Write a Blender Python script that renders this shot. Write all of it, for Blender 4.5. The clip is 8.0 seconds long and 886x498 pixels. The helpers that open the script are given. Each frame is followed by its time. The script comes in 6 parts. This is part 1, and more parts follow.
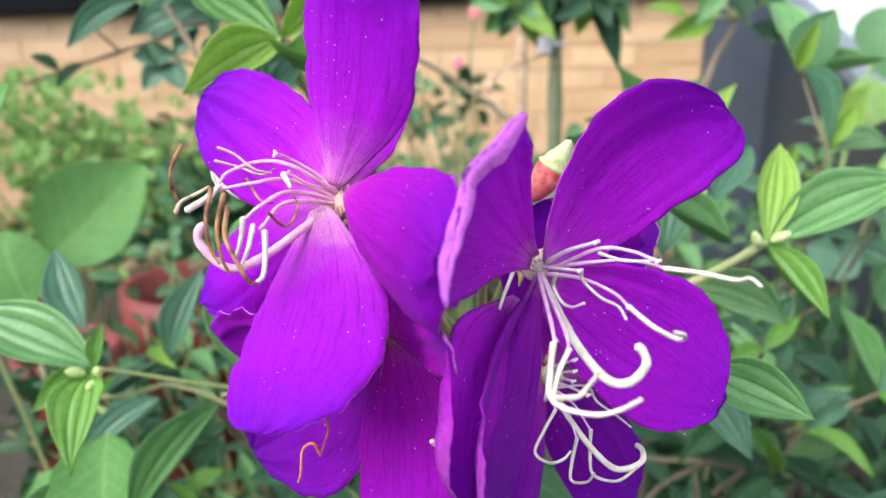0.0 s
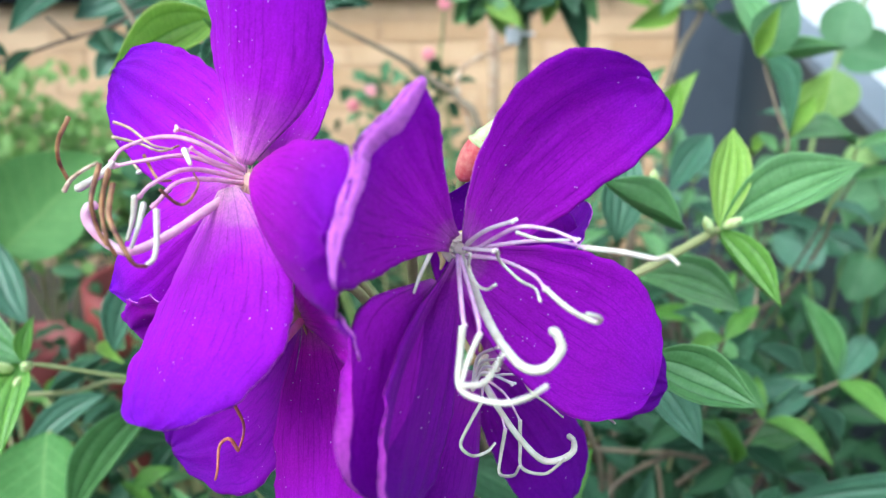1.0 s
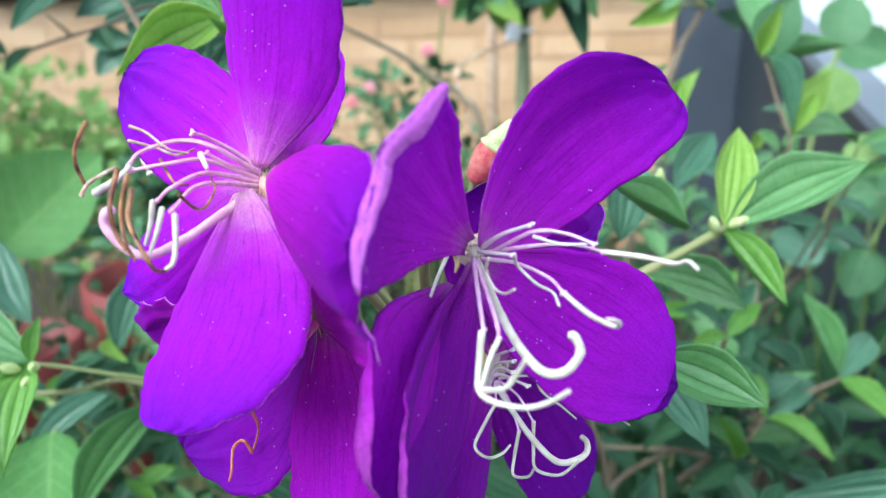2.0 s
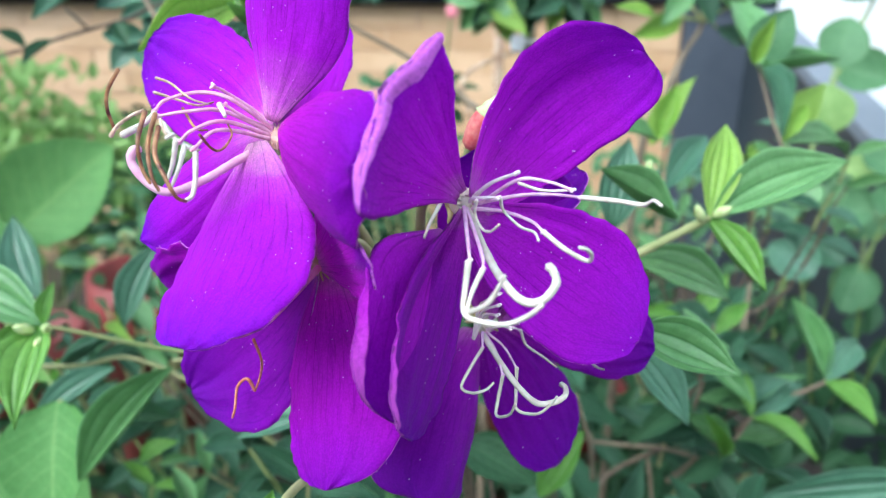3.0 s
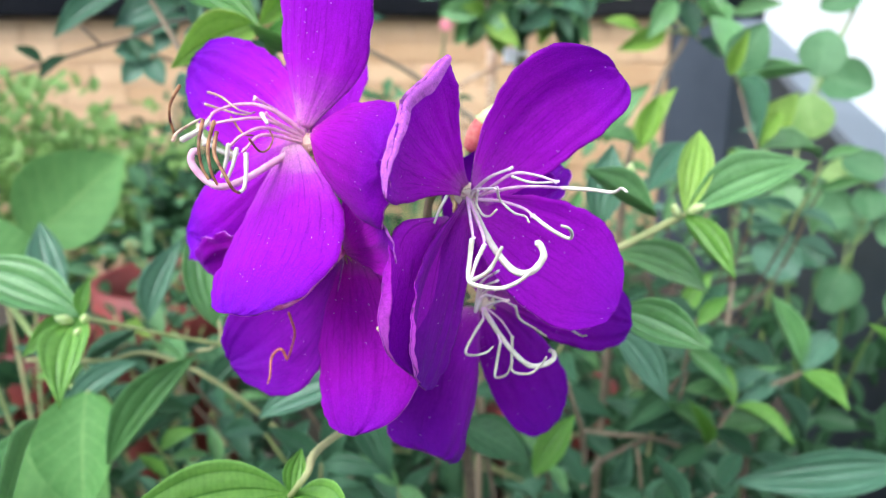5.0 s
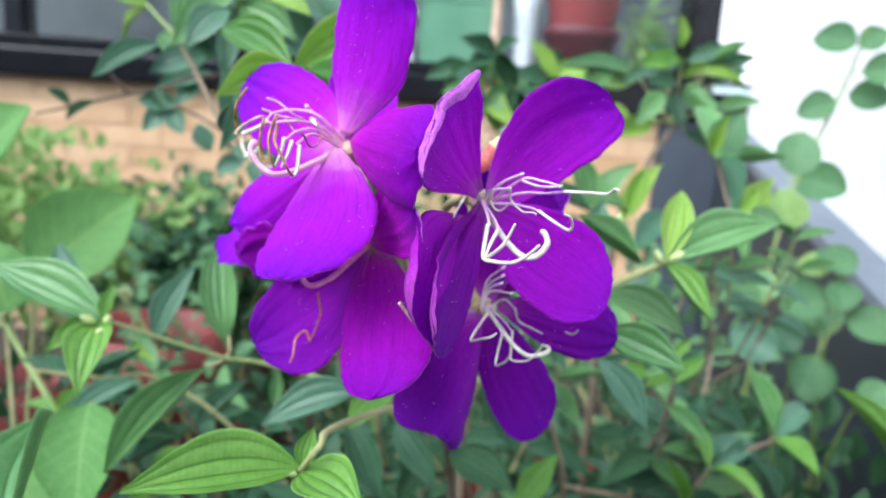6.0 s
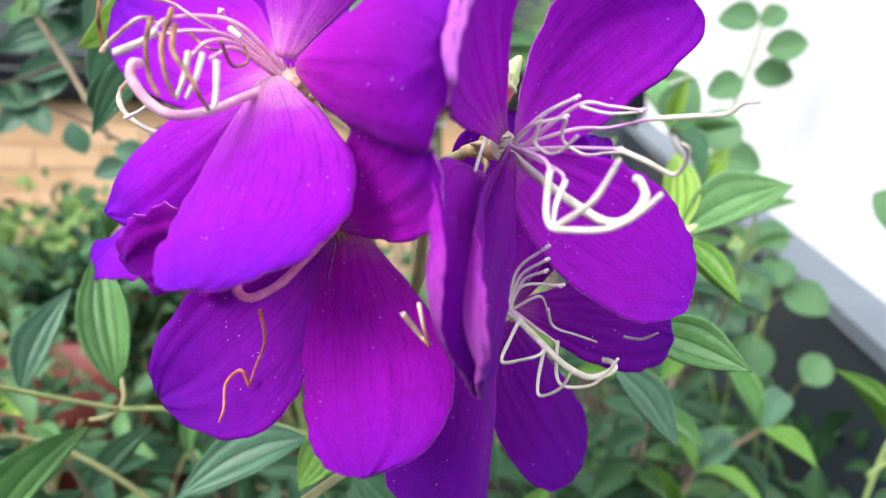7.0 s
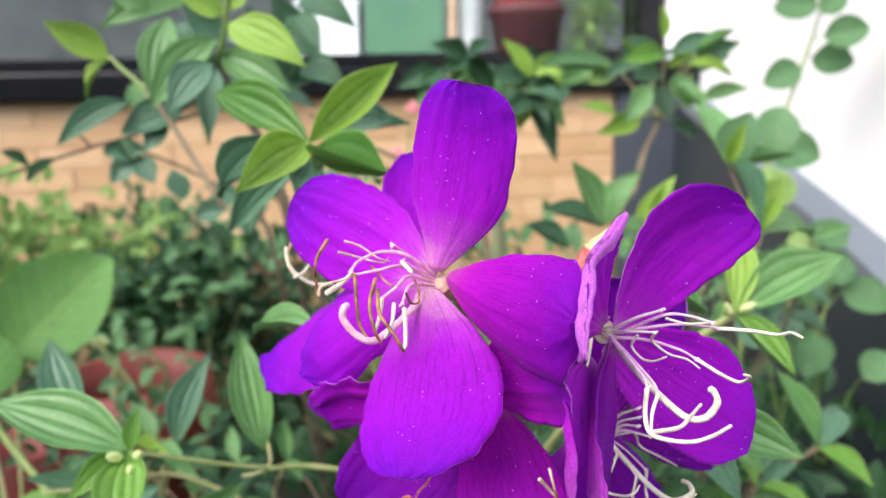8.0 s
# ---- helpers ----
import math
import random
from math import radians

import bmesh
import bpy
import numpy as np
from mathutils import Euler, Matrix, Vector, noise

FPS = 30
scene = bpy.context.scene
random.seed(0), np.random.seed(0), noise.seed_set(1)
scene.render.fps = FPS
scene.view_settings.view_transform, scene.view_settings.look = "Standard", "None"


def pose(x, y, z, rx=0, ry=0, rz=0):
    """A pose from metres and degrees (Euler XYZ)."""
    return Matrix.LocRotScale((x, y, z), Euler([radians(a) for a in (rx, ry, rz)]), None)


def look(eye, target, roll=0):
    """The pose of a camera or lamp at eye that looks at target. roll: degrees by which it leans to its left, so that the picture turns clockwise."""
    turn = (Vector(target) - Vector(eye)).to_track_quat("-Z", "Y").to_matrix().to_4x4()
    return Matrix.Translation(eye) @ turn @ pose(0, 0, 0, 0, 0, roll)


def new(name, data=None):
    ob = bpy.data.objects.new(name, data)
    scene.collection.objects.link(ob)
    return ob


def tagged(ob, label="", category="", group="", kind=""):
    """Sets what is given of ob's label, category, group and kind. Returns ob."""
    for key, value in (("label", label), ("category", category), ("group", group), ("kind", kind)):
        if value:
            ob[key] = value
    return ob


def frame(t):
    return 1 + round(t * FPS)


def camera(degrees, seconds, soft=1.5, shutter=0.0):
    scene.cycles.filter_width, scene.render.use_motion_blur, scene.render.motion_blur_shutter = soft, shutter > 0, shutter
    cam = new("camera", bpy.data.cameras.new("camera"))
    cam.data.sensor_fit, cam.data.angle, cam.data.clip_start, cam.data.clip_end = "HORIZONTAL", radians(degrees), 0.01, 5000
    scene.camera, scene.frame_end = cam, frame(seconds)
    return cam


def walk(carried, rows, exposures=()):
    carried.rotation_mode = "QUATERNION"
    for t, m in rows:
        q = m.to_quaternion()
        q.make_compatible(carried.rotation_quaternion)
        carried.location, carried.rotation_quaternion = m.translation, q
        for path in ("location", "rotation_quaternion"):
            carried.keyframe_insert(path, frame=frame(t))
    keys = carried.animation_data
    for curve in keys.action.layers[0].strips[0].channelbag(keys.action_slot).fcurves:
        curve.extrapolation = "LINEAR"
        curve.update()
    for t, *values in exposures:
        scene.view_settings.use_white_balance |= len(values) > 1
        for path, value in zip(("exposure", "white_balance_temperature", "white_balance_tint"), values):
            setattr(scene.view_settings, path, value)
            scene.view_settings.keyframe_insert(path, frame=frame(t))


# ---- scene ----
cam = camera(64.1, 8.0, 1.2)
PATH = [
    (0, (0.005, 0.007, 0.898), (-0.072, 1.905, 0.269), -1.7),
    (0.5, (0.021, 0.021, 0.891), (0.017, 1.914, 0.246), -1.3),
    (1, (0.018, 0.015, 0.892), (0.001, 1.909, 0.248), -1.4),
    (2.5, (0.014, 0.015, 0.894), (0.015, 1.903, 0.234), -1.2),
    (3, (0.016, -0.003, 0.884), (0.003, 1.901, 0.27), 0.3),
    (3.5, (0.019, 0.0, 0.878), (0.033, 1.91, 0.285), -0.4),
    (4, (0.015, -0.001, 0.879), (0.035, 1.904, 0.271), 0.1),
    (4.5, (0.014, -0.006, 0.88), (0.029, 1.903, 0.284), 0.2),
    (5.8, (0.006, -0.076, 0.897), (-0.034, 1.863, 0.408), 0.2),
    (6, (0.004, -0.07, 0.867), (0.044, 1.899, 0.519), 3.9),
    (6.2, (0.011, -0.036, 0.841), (0.216, 1.932, 0.552), 5.5),
    (6.5, (0.008, 0.01, 0.829), (0.388, 1.957, 0.58), 4.0),
    (7, (-0.016, 0.01, 0.846), (0.289, 1.961, 0.527), 1.1),
    (7.5, (-0.025, 0.006, 0.88), (0.234, 1.945, 0.461), -0.1),
    (8, (-0.04, -0.026, 0.907), (0.122, 1.926, 0.503), -1.3),
]
EXPOSURES = [(0, 1.36, 5950, 8), (0.5, 1.32, 5350, 2), (1.2, 1.32, 5350, 1), (2.5, 1.34, 5340, 3), (4.5, 1.40, 5600, 5), (5.8, 1.38, 5650, 10), (6.5, 1.37, 5400, 7), (7.0, 1.40, 6050, 11), (8.0, 1.24, 6300, 12)]
walk(cam, [(t, look(eye, target, roll)) for t, eye, target, roll in PATH], EXPOSURES)

# ---- look of the lens: focus on the flowers ----
cam.data.dof.use_dof = True
cam.data.dof.focus_distance = 0.165
cam.data.dof.aperture_fstop = 13.0

# ---- world, sun and exposure ----
world = bpy.data.worlds.new("sky")
scene.world = world
world.use_nodes = True
wn = world.node_tree
sky = wn.nodes.new("ShaderNodeTexSky")
sky.sky_type = "NISHITA"
sky.sun_disc = False
sky.sun_elevation = radians(46)
sky.sun_rotation = radians(230)
sky.air_density, sky.dust_density = 1.0, 3.0
wn.links.new(sky.outputs["Color"], wn.nodes["Background"].inputs["Color"])
wn.nodes["Background"].inputs["Strength"].default_value = 0.15
sun_data = bpy.data.lights.new("sun", "SUN")
sun_data.energy, sun_data.angle, sun_data.color = 1.25, radians(60), (1.0, 0.95, 0.87)
sun = new("sun", sun_data)
sun.matrix_world = look((-2.0, -1.6, 2.7), (0, 0, 0))


# ---- materials ----
def mat(name):
    m = bpy.data.materials.new(name)
    m.use_nodes = True
    nt = m.node_tree
    return m, nt, nt.nodes, nt.links, nt.nodes["Principled BSDF"]


def node(nt, kind, **inputs):
    n = nt.nodes.new(kind)
    for key, value in inputs.items():
        n.inputs[key.replace("_", " ")].default_value = value
    return n


def ramp(nt, source, *stops):
    r = nt.nodes.new("ShaderNodeValToRGB")
    els = r.color_ramp.elements
    while len(els) < len(stops):
        els.new(0.5)
    for el, (at, colour) in zip(els, stops):
        el.position, el.color = at, (*colour, 1)
    nt.links.new(source, r.inputs["Fac"])
    return r.outputs["Color"]


def maths(nt, op, a, b=None, c=None):
    n = nt.nodes.new("ShaderNodeMath")
    n.operation = op
    for i, v in enumerate((a, b, c)):
        if v is None:
            continue
        if isinstance(v, (int, float)):
            n.inputs[i].default_value = v
        else:
            nt.links.new(v, n.inputs[i])
    return n.outputs[0]


def blend(nt, kind, fac, a, b):
    n = nt.nodes.new("ShaderNodeMix")
    n.data_type, n.blend_type = "RGBA", kind
    for slot, v in ((0, fac), (6, a), (7, b)):
        if isinstance(v, (int, float)):
            n.inputs[slot].default_value = v
        elif isinstance(v, tuple):
            n.inputs[slot].default_value = (*v, 1)
        else:
            nt.links.new(v, n.inputs[slot])
    return n.outputs[2]


def noise_of(nt, coords, scale, detail=4.0, rough=0.55):
    n = node(nt, "ShaderNodeTexNoise", Scale=scale, Detail=detail, Roughness=rough)
    if coords is not None:
        nt.links.new(coords, n.inputs["Vector"])
    return n.outputs["Fac"]


def bump(nt, height, strength, distance):
    b = node(nt, "ShaderNodeBump", Strength=strength, Distance=distance)
    nt.links.new(height, b.inputs["Height"])
    return b.outputs["Normal"]


def thin(nt, bsdf, colour, share):
    """Lets part of the light pass through a thin petal or leaf."""
    tr = nt.nodes.new("ShaderNodeBsdfTranslucent")
    nt.links.new(colour, tr.inputs["Color"])
    mix = node(nt, "ShaderNodeMixShader", Fac=share)
    nt.links.new(bsdf.outputs[0], mix.inputs[1])
    nt.links.new(tr.outputs[0], mix.inputs[2])
    nt.links.new(mix.outputs[0], nt.nodes["Material Output"].inputs["Surface"])


def petal_material(name, stops, share, vein=0.5, patchy=0.45):
    m, nt, ns, ln, p = mat(name)
    uv = ns.new("ShaderNodeUVMap")
    sep = ns.new("ShaderNodeSeparateXYZ")
    ln.new(uv.outputs[0], sep.inputs[0])
    u, v = sep.outputs[0], sep.outputs[1]
    geo = ns.new("ShaderNodeNewGeometry").outputs["Position"]
    # fan of veins, close together at the claw
    comb = ns.new("ShaderNodeCombineXYZ")
    ln.new(maths(nt, "MULTIPLY", maths(nt, "SUBTRACT", u, 0.5), 44.0), comb.inputs[0])
    ln.new(maths(nt, "MULTIPLY", v, 2.6), comb.inputs[1])
    veins = noise_of(nt, comb.outputs[0], 1.0, 3.0, 0.6)
    mottle = noise_of(nt, geo, 95.0, 5.0, 0.6)
    velvet = noise_of(nt, geo, 2100.0, 4.0, 0.75)
    along = maths(nt, "ADD", v, maths(nt, "MULTIPLY", maths(nt, "SUBTRACT", mottle, 0.5), 0.66 * patchy))
    base = ramp(nt, along, *stops)
    dark = ramp(nt, veins, (0.38, (0.22, 0.16, 0.34)), (0.44, (1, 1, 1)))
    base = blend(nt, "MULTIPLY", maths(nt, "MULTIPLY", maths(nt, "SUBTRACT", 1.15, v), vein), base, dark)
    base = blend(nt, "MULTIPLY", 0.6, base, ramp(nt, velvet, (0.38, (0.70, 0.62, 0.74)), (0.62, (1.14, 1.06, 1.10))))
    # net of fine veins that branch towards the rim
    net = node(nt, "ShaderNodeTexVoronoi", Scale=1.0)
    net.feature = "DISTANCE_TO_EDGE"
    fan = ns.new("ShaderNodeCombineXYZ")
    ln.new(maths(nt, "MULTIPLY", maths(nt, "SUBTRACT", u, 0.5), 30.0), fan.inputs[0])
    ln.new(maths(nt, "MULTIPLY", v, 9.0), fan.inputs[1])
    ln.new(fan.outputs[0], net.inputs["Vector"])
    mesh = ramp(nt, net.outputs["Distance"], (0.0, (0.74, 0.66, 0.80)), (0.12, (1, 1, 1)))
    base = blend(nt, "MULTIPLY", 0.45, base, mesh)
    # dry dark rim, broken here and there
    rim = maths(nt, "MAXIMUM", maths(nt, "MULTIPLY", maths(nt, "SUBTRACT", v, 0.984), 60.0), maths(nt, "MULTIPLY", maths(nt, "SUBTRACT", maths(nt, "ABSOLUTE", maths(nt, "SUBTRACT", u, 0.5)), 0.490), 90.0))
    worn = maths(nt, "MULTIPLY", maths(nt, "MAXIMUM", maths(nt, "MINIMUM", rim, 1.0), 0.0), ramp(nt, noise_of(nt, geo, 330.0, 3.0), (0.46, (0, 0, 0)), (0.60, (1, 1, 1))))
    base = blend(nt, "MIX", maths(nt, "MULTIPLY", worn, 0.75), base, (0.10, 0.03, 0.13))
    base = blend(nt, "MULTIPLY", patchy, base, ramp(nt, mottle, (0.3, (0.72, 0.7, 0.75)), (0.7, (1.1, 1.0, 1.08))))
    # specks of pollen
    vor = node(nt, "ShaderNodeTexVoronoi", Scale=480.0)
    ln.new(geo, vor.inputs["Vector"])
    speck = maths(nt, "MULTIPLY", maths(nt, "LESS_THAN", vor.outputs["Distance"], 0.068), maths(nt, "GREATER_THAN", noise_of(nt, geo, 60.0, 2.0), 0.50))
    base = blend(nt, "MIX", speck, base, (0.85, 0.62, 0.9))
    ln.new(base, p.inputs["Base Color"])
    p.inputs["Roughness"].default_value = 0.62
    p.inputs["Specular IOR Level"].default_value = 0.10
    p.inputs["Sheen Weight"].default_value = 0.07
    p.inputs["Sheen Roughness"].default_value = 0.4
    p.inputs["Sheen Tint"].default_value = (0.75, 0.6, 1.0, 1)
    height = maths(nt, "ADD", maths(nt, "MULTIPLY", veins, 0.28), maths(nt, "ADD", maths(nt, "MULTIPLY", velvet, 0.40), maths(nt, "MULTIPLY", mottle, 0.5)))
    ln.new(bump(nt, height, 0.5, 0.0008), p.inputs["Normal"])
    thin(nt, p, base, share)
    return m


petal_front = petal_material("petal_velvet", ((0.0, (0.80, 0.48, 0.74)), (0.06, (0.62, 0.16, 0.70)), (0.16, (0.56, 0.03, 0.69)), (0.36, (0.50, 0.012, 0.68)), (0.72, (0.39, 0.008, 0.59)), (1.0, (0.27, 0.006, 0.53))), 0.48)
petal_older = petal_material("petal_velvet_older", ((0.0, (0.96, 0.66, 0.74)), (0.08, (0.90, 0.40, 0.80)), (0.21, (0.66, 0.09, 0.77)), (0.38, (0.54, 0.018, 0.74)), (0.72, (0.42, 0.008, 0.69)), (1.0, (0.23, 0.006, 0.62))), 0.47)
# redder spent petals, brightened in colour against the shade between flowers
petal_spent_lit = petal_material("petal_velvet_spent_lit", ((0.0, (0.84, 0.36, 0.56)), (0.09, (0.66, 0.12, 0.58)), (0.20, (0.70, 0.03, 0.65)), (0.36, (0.61, 0.012, 0.65)), (0.72, (0.46, 0.008, 0.60)), (1.0, (0.29, 0.006, 0.55))), 0.55)
petal_back = petal_material("petal_underside", ((0.0, (0.84, 0.55, 0.74)), (0.25, (0.76, 0.24, 0.83)), (1.0, (0.78, 0.22, 0.86))), 0.42, 0.5)
# deep violet with the shade of folds and lower petals put into it
petal_deep_shaded = petal_material("petal_velvet_deep_shaded", ((0.0, (0.80, 0.48, 0.70)), (0.06, (0.58, 0.14, 0.62)), (0.16, (0.40, 0.022, 0.52)), (0.36, (0.30, 0.007, 0.48)), (0.72, (0.235, 0.004, 0.43)), (1.0, (0.16, 0.003, 0.38))), 0.46)
petal_rose = petal_material("petal_underside_rose", ((0.0, (0.70, 0.30, 0.62)), (0.25, (0.46, 0.015, 0.56)), (0.65, (0.49, 0.02, 0.58)), (0.85, (0.57, 0.08, 0.63)), (1.0, (0.62, 0.14, 0.68))), 0.46, 0.25, 0.12)


def waxy(name, colour, colour2, rough=0.38, scale=420.0):
    m, nt, ns, ln, p = mat(name)
    geo = ns.new("ShaderNodeNewGeometry").outputs["Position"]
    n = noise_of(nt, geo, scale, 4.0)
    ln.new(ramp(nt, n, (0.35, colour), (0.68, colour2)), p.inputs["Base Color"])
    p.inputs["Roughness"].default_value = rough
    p.inputs["Subsurface Weight"].default_value = 0.15
    p.inputs["Subsurface Radius"].default_value = (0.002, 0.001, 0.001)
    ln.new(bump(nt, noise_of(nt, geo, 1500.0), 0.3, 0.0003), p.inputs["Normal"])
    return m


anther_white = waxy("anther_white", (0.58, 0.54, 0.42), (0.71, 0.68, 0.57))
filament_pale = waxy("filament_pale", (0.70, 0.56, 0.60), (0.82, 0.73, 0.70))
filament_pink = waxy("filament_pink", (0.70, 0.38, 0.62), (0.83, 0.60, 0.74))
style_pink = waxy("style_pink", (0.70, 0.36, 0.50), (0.81, 0.54, 0.62))
filament_rose = waxy("filament_rose", (0.66, 0.29, 0.48), (0.80, 0.48, 0.60))
style_rose = waxy("style_rose", (0.74, 0.17, 0.38), (0.84, 0.36, 0.52))
ovary_cream = waxy("ovary_cream", (0.58, 0.30, 0.30), (0.72, 0.46, 0.34))
ovary_pale = waxy("ovary_pale", (0.62, 0.54, 0.40), (0.74, 0.68, 0.56))
anther_brown = waxy("anther_brown", (0.075, 0.014, 0.005), (0.44, 0.23, 0.09), 0.5, 260.0)
anther_tan = waxy("anther_tan", (0.26, 0.11, 0.05), (0.76, 0.64, 0.46), 0.5, 170.0)
anther_orange = waxy("anther_orange", (0.40, 0.09, 0.05), (0.62, 0.24, 0.12), 0.5)
calyx_mat = waxy("calyx_green_tan", (0.42, 0.34, 0.12), (0.62, 0.48, 0.24), 0.6)
bud_mat = waxy("bud_red", (0.52, 0.06, 0.07), (0.62, 0.24, 0.18), 0.6)
bud_green = waxy("bud_green", (0.40, 0.50, 0.16), (0.58, 0.66, 0.34), 0.5)


def leaf_material(name, low, high, nerve, share=0.22, nerves=5, rough=0.42, gloss=0.25):
    m, nt, ns, ln, p = mat(name)
    uv = ns.new("ShaderNodeUVMap")
    sep = ns.new("ShaderNodeSeparateXYZ")
    ln.new(uv.outputs[0], sep.inputs[0])
    u, v = sep.outputs[0], sep.outputs[1]
    info = ns.new("ShaderNodeObjectInfo").outputs["Random"]
    geo = ns.new("ShaderNodeNewGeometry").outputs["Position"]
    mottle = noise_of(nt, geo, 60.0, 5.0)
    base = ramp(nt, maths(nt, "ADD", maths(nt, "MULTIPLY", mottle, 0.75), maths(nt, "MULTIPLY", info, 0.35)), (0.2, low), (0.85, high))
    # long sunken nerves from base to tip, paler ribs between them, and fine cross veins
    saw = maths(nt, "ABSOLUTE", maths(nt, "SUBTRACT", maths(nt, "FRACT", maths(nt, "MULTIPLY", u, float(nerves))), 0.5))
    line = maths(nt, "SUBTRACT", 1.0, maths(nt, "SMOOTH_MIN", maths(nt, "MULTIPLY", saw, 8.5), 1.0, 0.15))
    wave = node(nt, "ShaderNodeTexWave", Scale=9.0, Distortion=2.5, Detail=2.0)
    wave.bands_direction = "Y"
    ln.new(uv.outputs[0], wave.inputs["Vector"])
    side = maths(nt, "ABSOLUTE", maths(nt, "SUBTRACT", u, 0.5))
    if nerves == 1:
        # side veins that run forward from the midrib
        herring = maths(nt, "ABSOLUTE", maths(nt, "SUBTRACT", maths(nt, "FRACT", maths(nt, "SUBTRACT", maths(nt, "MULTIPLY", v, 7.0), maths(nt, "MULTIPLY", side, 4.0))), 0.5))
        line = maths(nt, "MAXIMUM", maths(nt, "SUBTRACT", 1.0, maths(nt, "MINIMUM", maths(nt, "MULTIPLY", side, 26.0), 1.0)), maths(nt, "MULTIPLY", maths(nt, "SUBTRACT", 1.0, maths(nt, "MINIMUM", maths(nt, "MULTIPLY", herring, 9.0), 1.0)), 0.6))
    else:
        # the outer pair of nerves is faint
        line = maths(nt, "MULTIPLY", line, maths(nt, "SUBTRACT", 1.0, maths(nt, "MULTIPLY", maths(nt, "GREATER_THAN", side, 0.31), 0.55)))
        # thin pale margin
        margin = maths(nt, "MULTIPLY", maths(nt, "SUBTRACT", maths(nt, "MAXIMUM", side, 0.465), 0.465), 22.0)
        base = blend(nt, "MIX", margin, base, tuple(min(0.7, 1.5 * a + 0.05) for a in high))
    base = blend(nt, "MIX", maths(nt, "MULTIPLY", line, 0.8 if nerves > 1 else 0.5), base, nerve)
    base = blend(nt, "MULTIPLY", 0.2, base, ramp(nt, wave.outputs["Fac"], (0.0, (0.66, 0.72, 0.66)), (0.5, (1, 1, 1))))
    grain = noise_of(nt, geo, 420.0, 4.0, 0.7)
    base = blend(nt, "MULTIPLY", 0.5, base, ramp(nt, grain, (0.36, (0.72, 0.76, 0.70)), (0.62, (1.12, 1.08, 1.1))))
    ln.new(base, p.inputs["Base Color"])
    p.inputs["Roughness"].default_value = rough
    p.inputs["Specular IOR Level"].default_value = 0.2 if nerves == 1 else gloss
    height = maths(nt, "ADD", maths(nt, "MULTIPLY", wave.outputs["Fac"], 0.10), maths(nt, "SUBTRACT", maths(nt, "MULTIPLY", grain, 0.5), maths(nt, "MULTIPLY", line, 0.7 if nerves > 1 else 0.2)))
    ln.new(bump(nt, height, 0.6, 0.0008), p.inputs["Normal"])
    thin(nt, p, base, share)
    return m


LEAF = {
    "deep": leaf_material("leaf_deep", (0.045, 0.145, 0.018), (0.10, 0.24, 0.04), (0.025, 0.095, 0.01), 0.25, 5, 0.42, 0.4),
    "teal": leaf_material("leaf_teal", (0.066, 0.165, 0.092), (0.150, 0.300, 0.185), (0.022, 0.085, 0.04), 0.2, 5, 0.36, 0.5),
    "fresh": leaf_material("leaf_fresh", (0.10, 0.26, 0.028), (0.20, 0.40, 0.070), (0.045, 0.16, 0.012), 0.30, 5, 0.4, 0.45),
    "young": leaf_material("leaf_young", (0.21, 0.39, 0.045), (0.36, 0.55, 0.11), (0.12, 0.29, 0.018), 0.35, 5, 0.42, 0.4),
    "mid": leaf_material("leaf_mid", (0.098, 0.245, 0.068), (0.205, 0.400, 0.150), (0.042, 0.15, 0.03), 0.25, 5, 0.36, 0.5),
    # mature leaves; darkened in colour for the gloom low in the foliage
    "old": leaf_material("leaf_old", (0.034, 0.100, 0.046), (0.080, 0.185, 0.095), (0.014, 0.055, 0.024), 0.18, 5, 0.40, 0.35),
    "round": leaf_material("leaf_round", (0.078, 0.192, 0.078), (0.155, 0.30, 0.140), (0.20, 0.36, 0.17), 0.30, 1, 0.5),
    "broad": leaf_material("leaf_broad", (0.11, 0.28, 0.07), (0.20, 0.41, 0.125), (0.30, 0.50, 0.16), 0.32, 1, 0.6),
    "fern": leaf_material("leaf_fern", (0.19, 0.35, 0.08), (0.39, 0.56, 0.20), (0.39, 0.56, 0.20), 0.38, 1),
    # darkest green: shade low and deep in the foliage, put into leaf colour
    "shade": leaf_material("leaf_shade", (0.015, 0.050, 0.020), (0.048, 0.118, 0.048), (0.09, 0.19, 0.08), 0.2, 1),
}


def plain(name, colour, colour2, scale, rough=0.8, bumpy=0.002, detail=6.0, bump_scale=None):
    m, nt, ns, ln, p = mat(name)
    geo = ns.new("ShaderNodeNewGeometry").outputs["Position"]
    info = ns.new("ShaderNodeObjectInfo").outputs["Random"]
    n = maths(nt, "ADD", noise_of(nt, geo, scale, detail, 0.65), maths(nt, "MULTIPLY", maths(nt, "SUBTRACT", info, 0.5), 0.5))
    ln.new(ramp(nt, n, (0.25, colour), (0.75, colour2)), p.inputs["Base Color"])
    p.inputs["Roughness"].default_value = rough
    ln.new(bump(nt, noise_of(nt, geo, bump_scale or scale * 6, 5.0), 0.6, bumpy), p.inputs["Normal"])
    return m


stem_green = plain("stem_green", (0.20, 0.26, 0.08), (0.36, 0.34, 0.16), 90.0, 0.7, 0.0005)
stem_brown = plain("stem_brown", (0.10, 0.078, 0.05), (0.25, 0.195, 0.125), 70.0, 0.85, 0.0008)
twig_dark = plain("twig_dark", (0.07, 0.05, 0.035), (0.16, 0.12, 0.08), 70.0, 0.85, 0.0008)
brick_mat = plain("brick_buff", (0.56, 0.355, 0.185), (0.71, 0.49, 0.285), 7.0, 0.85, 0.002)
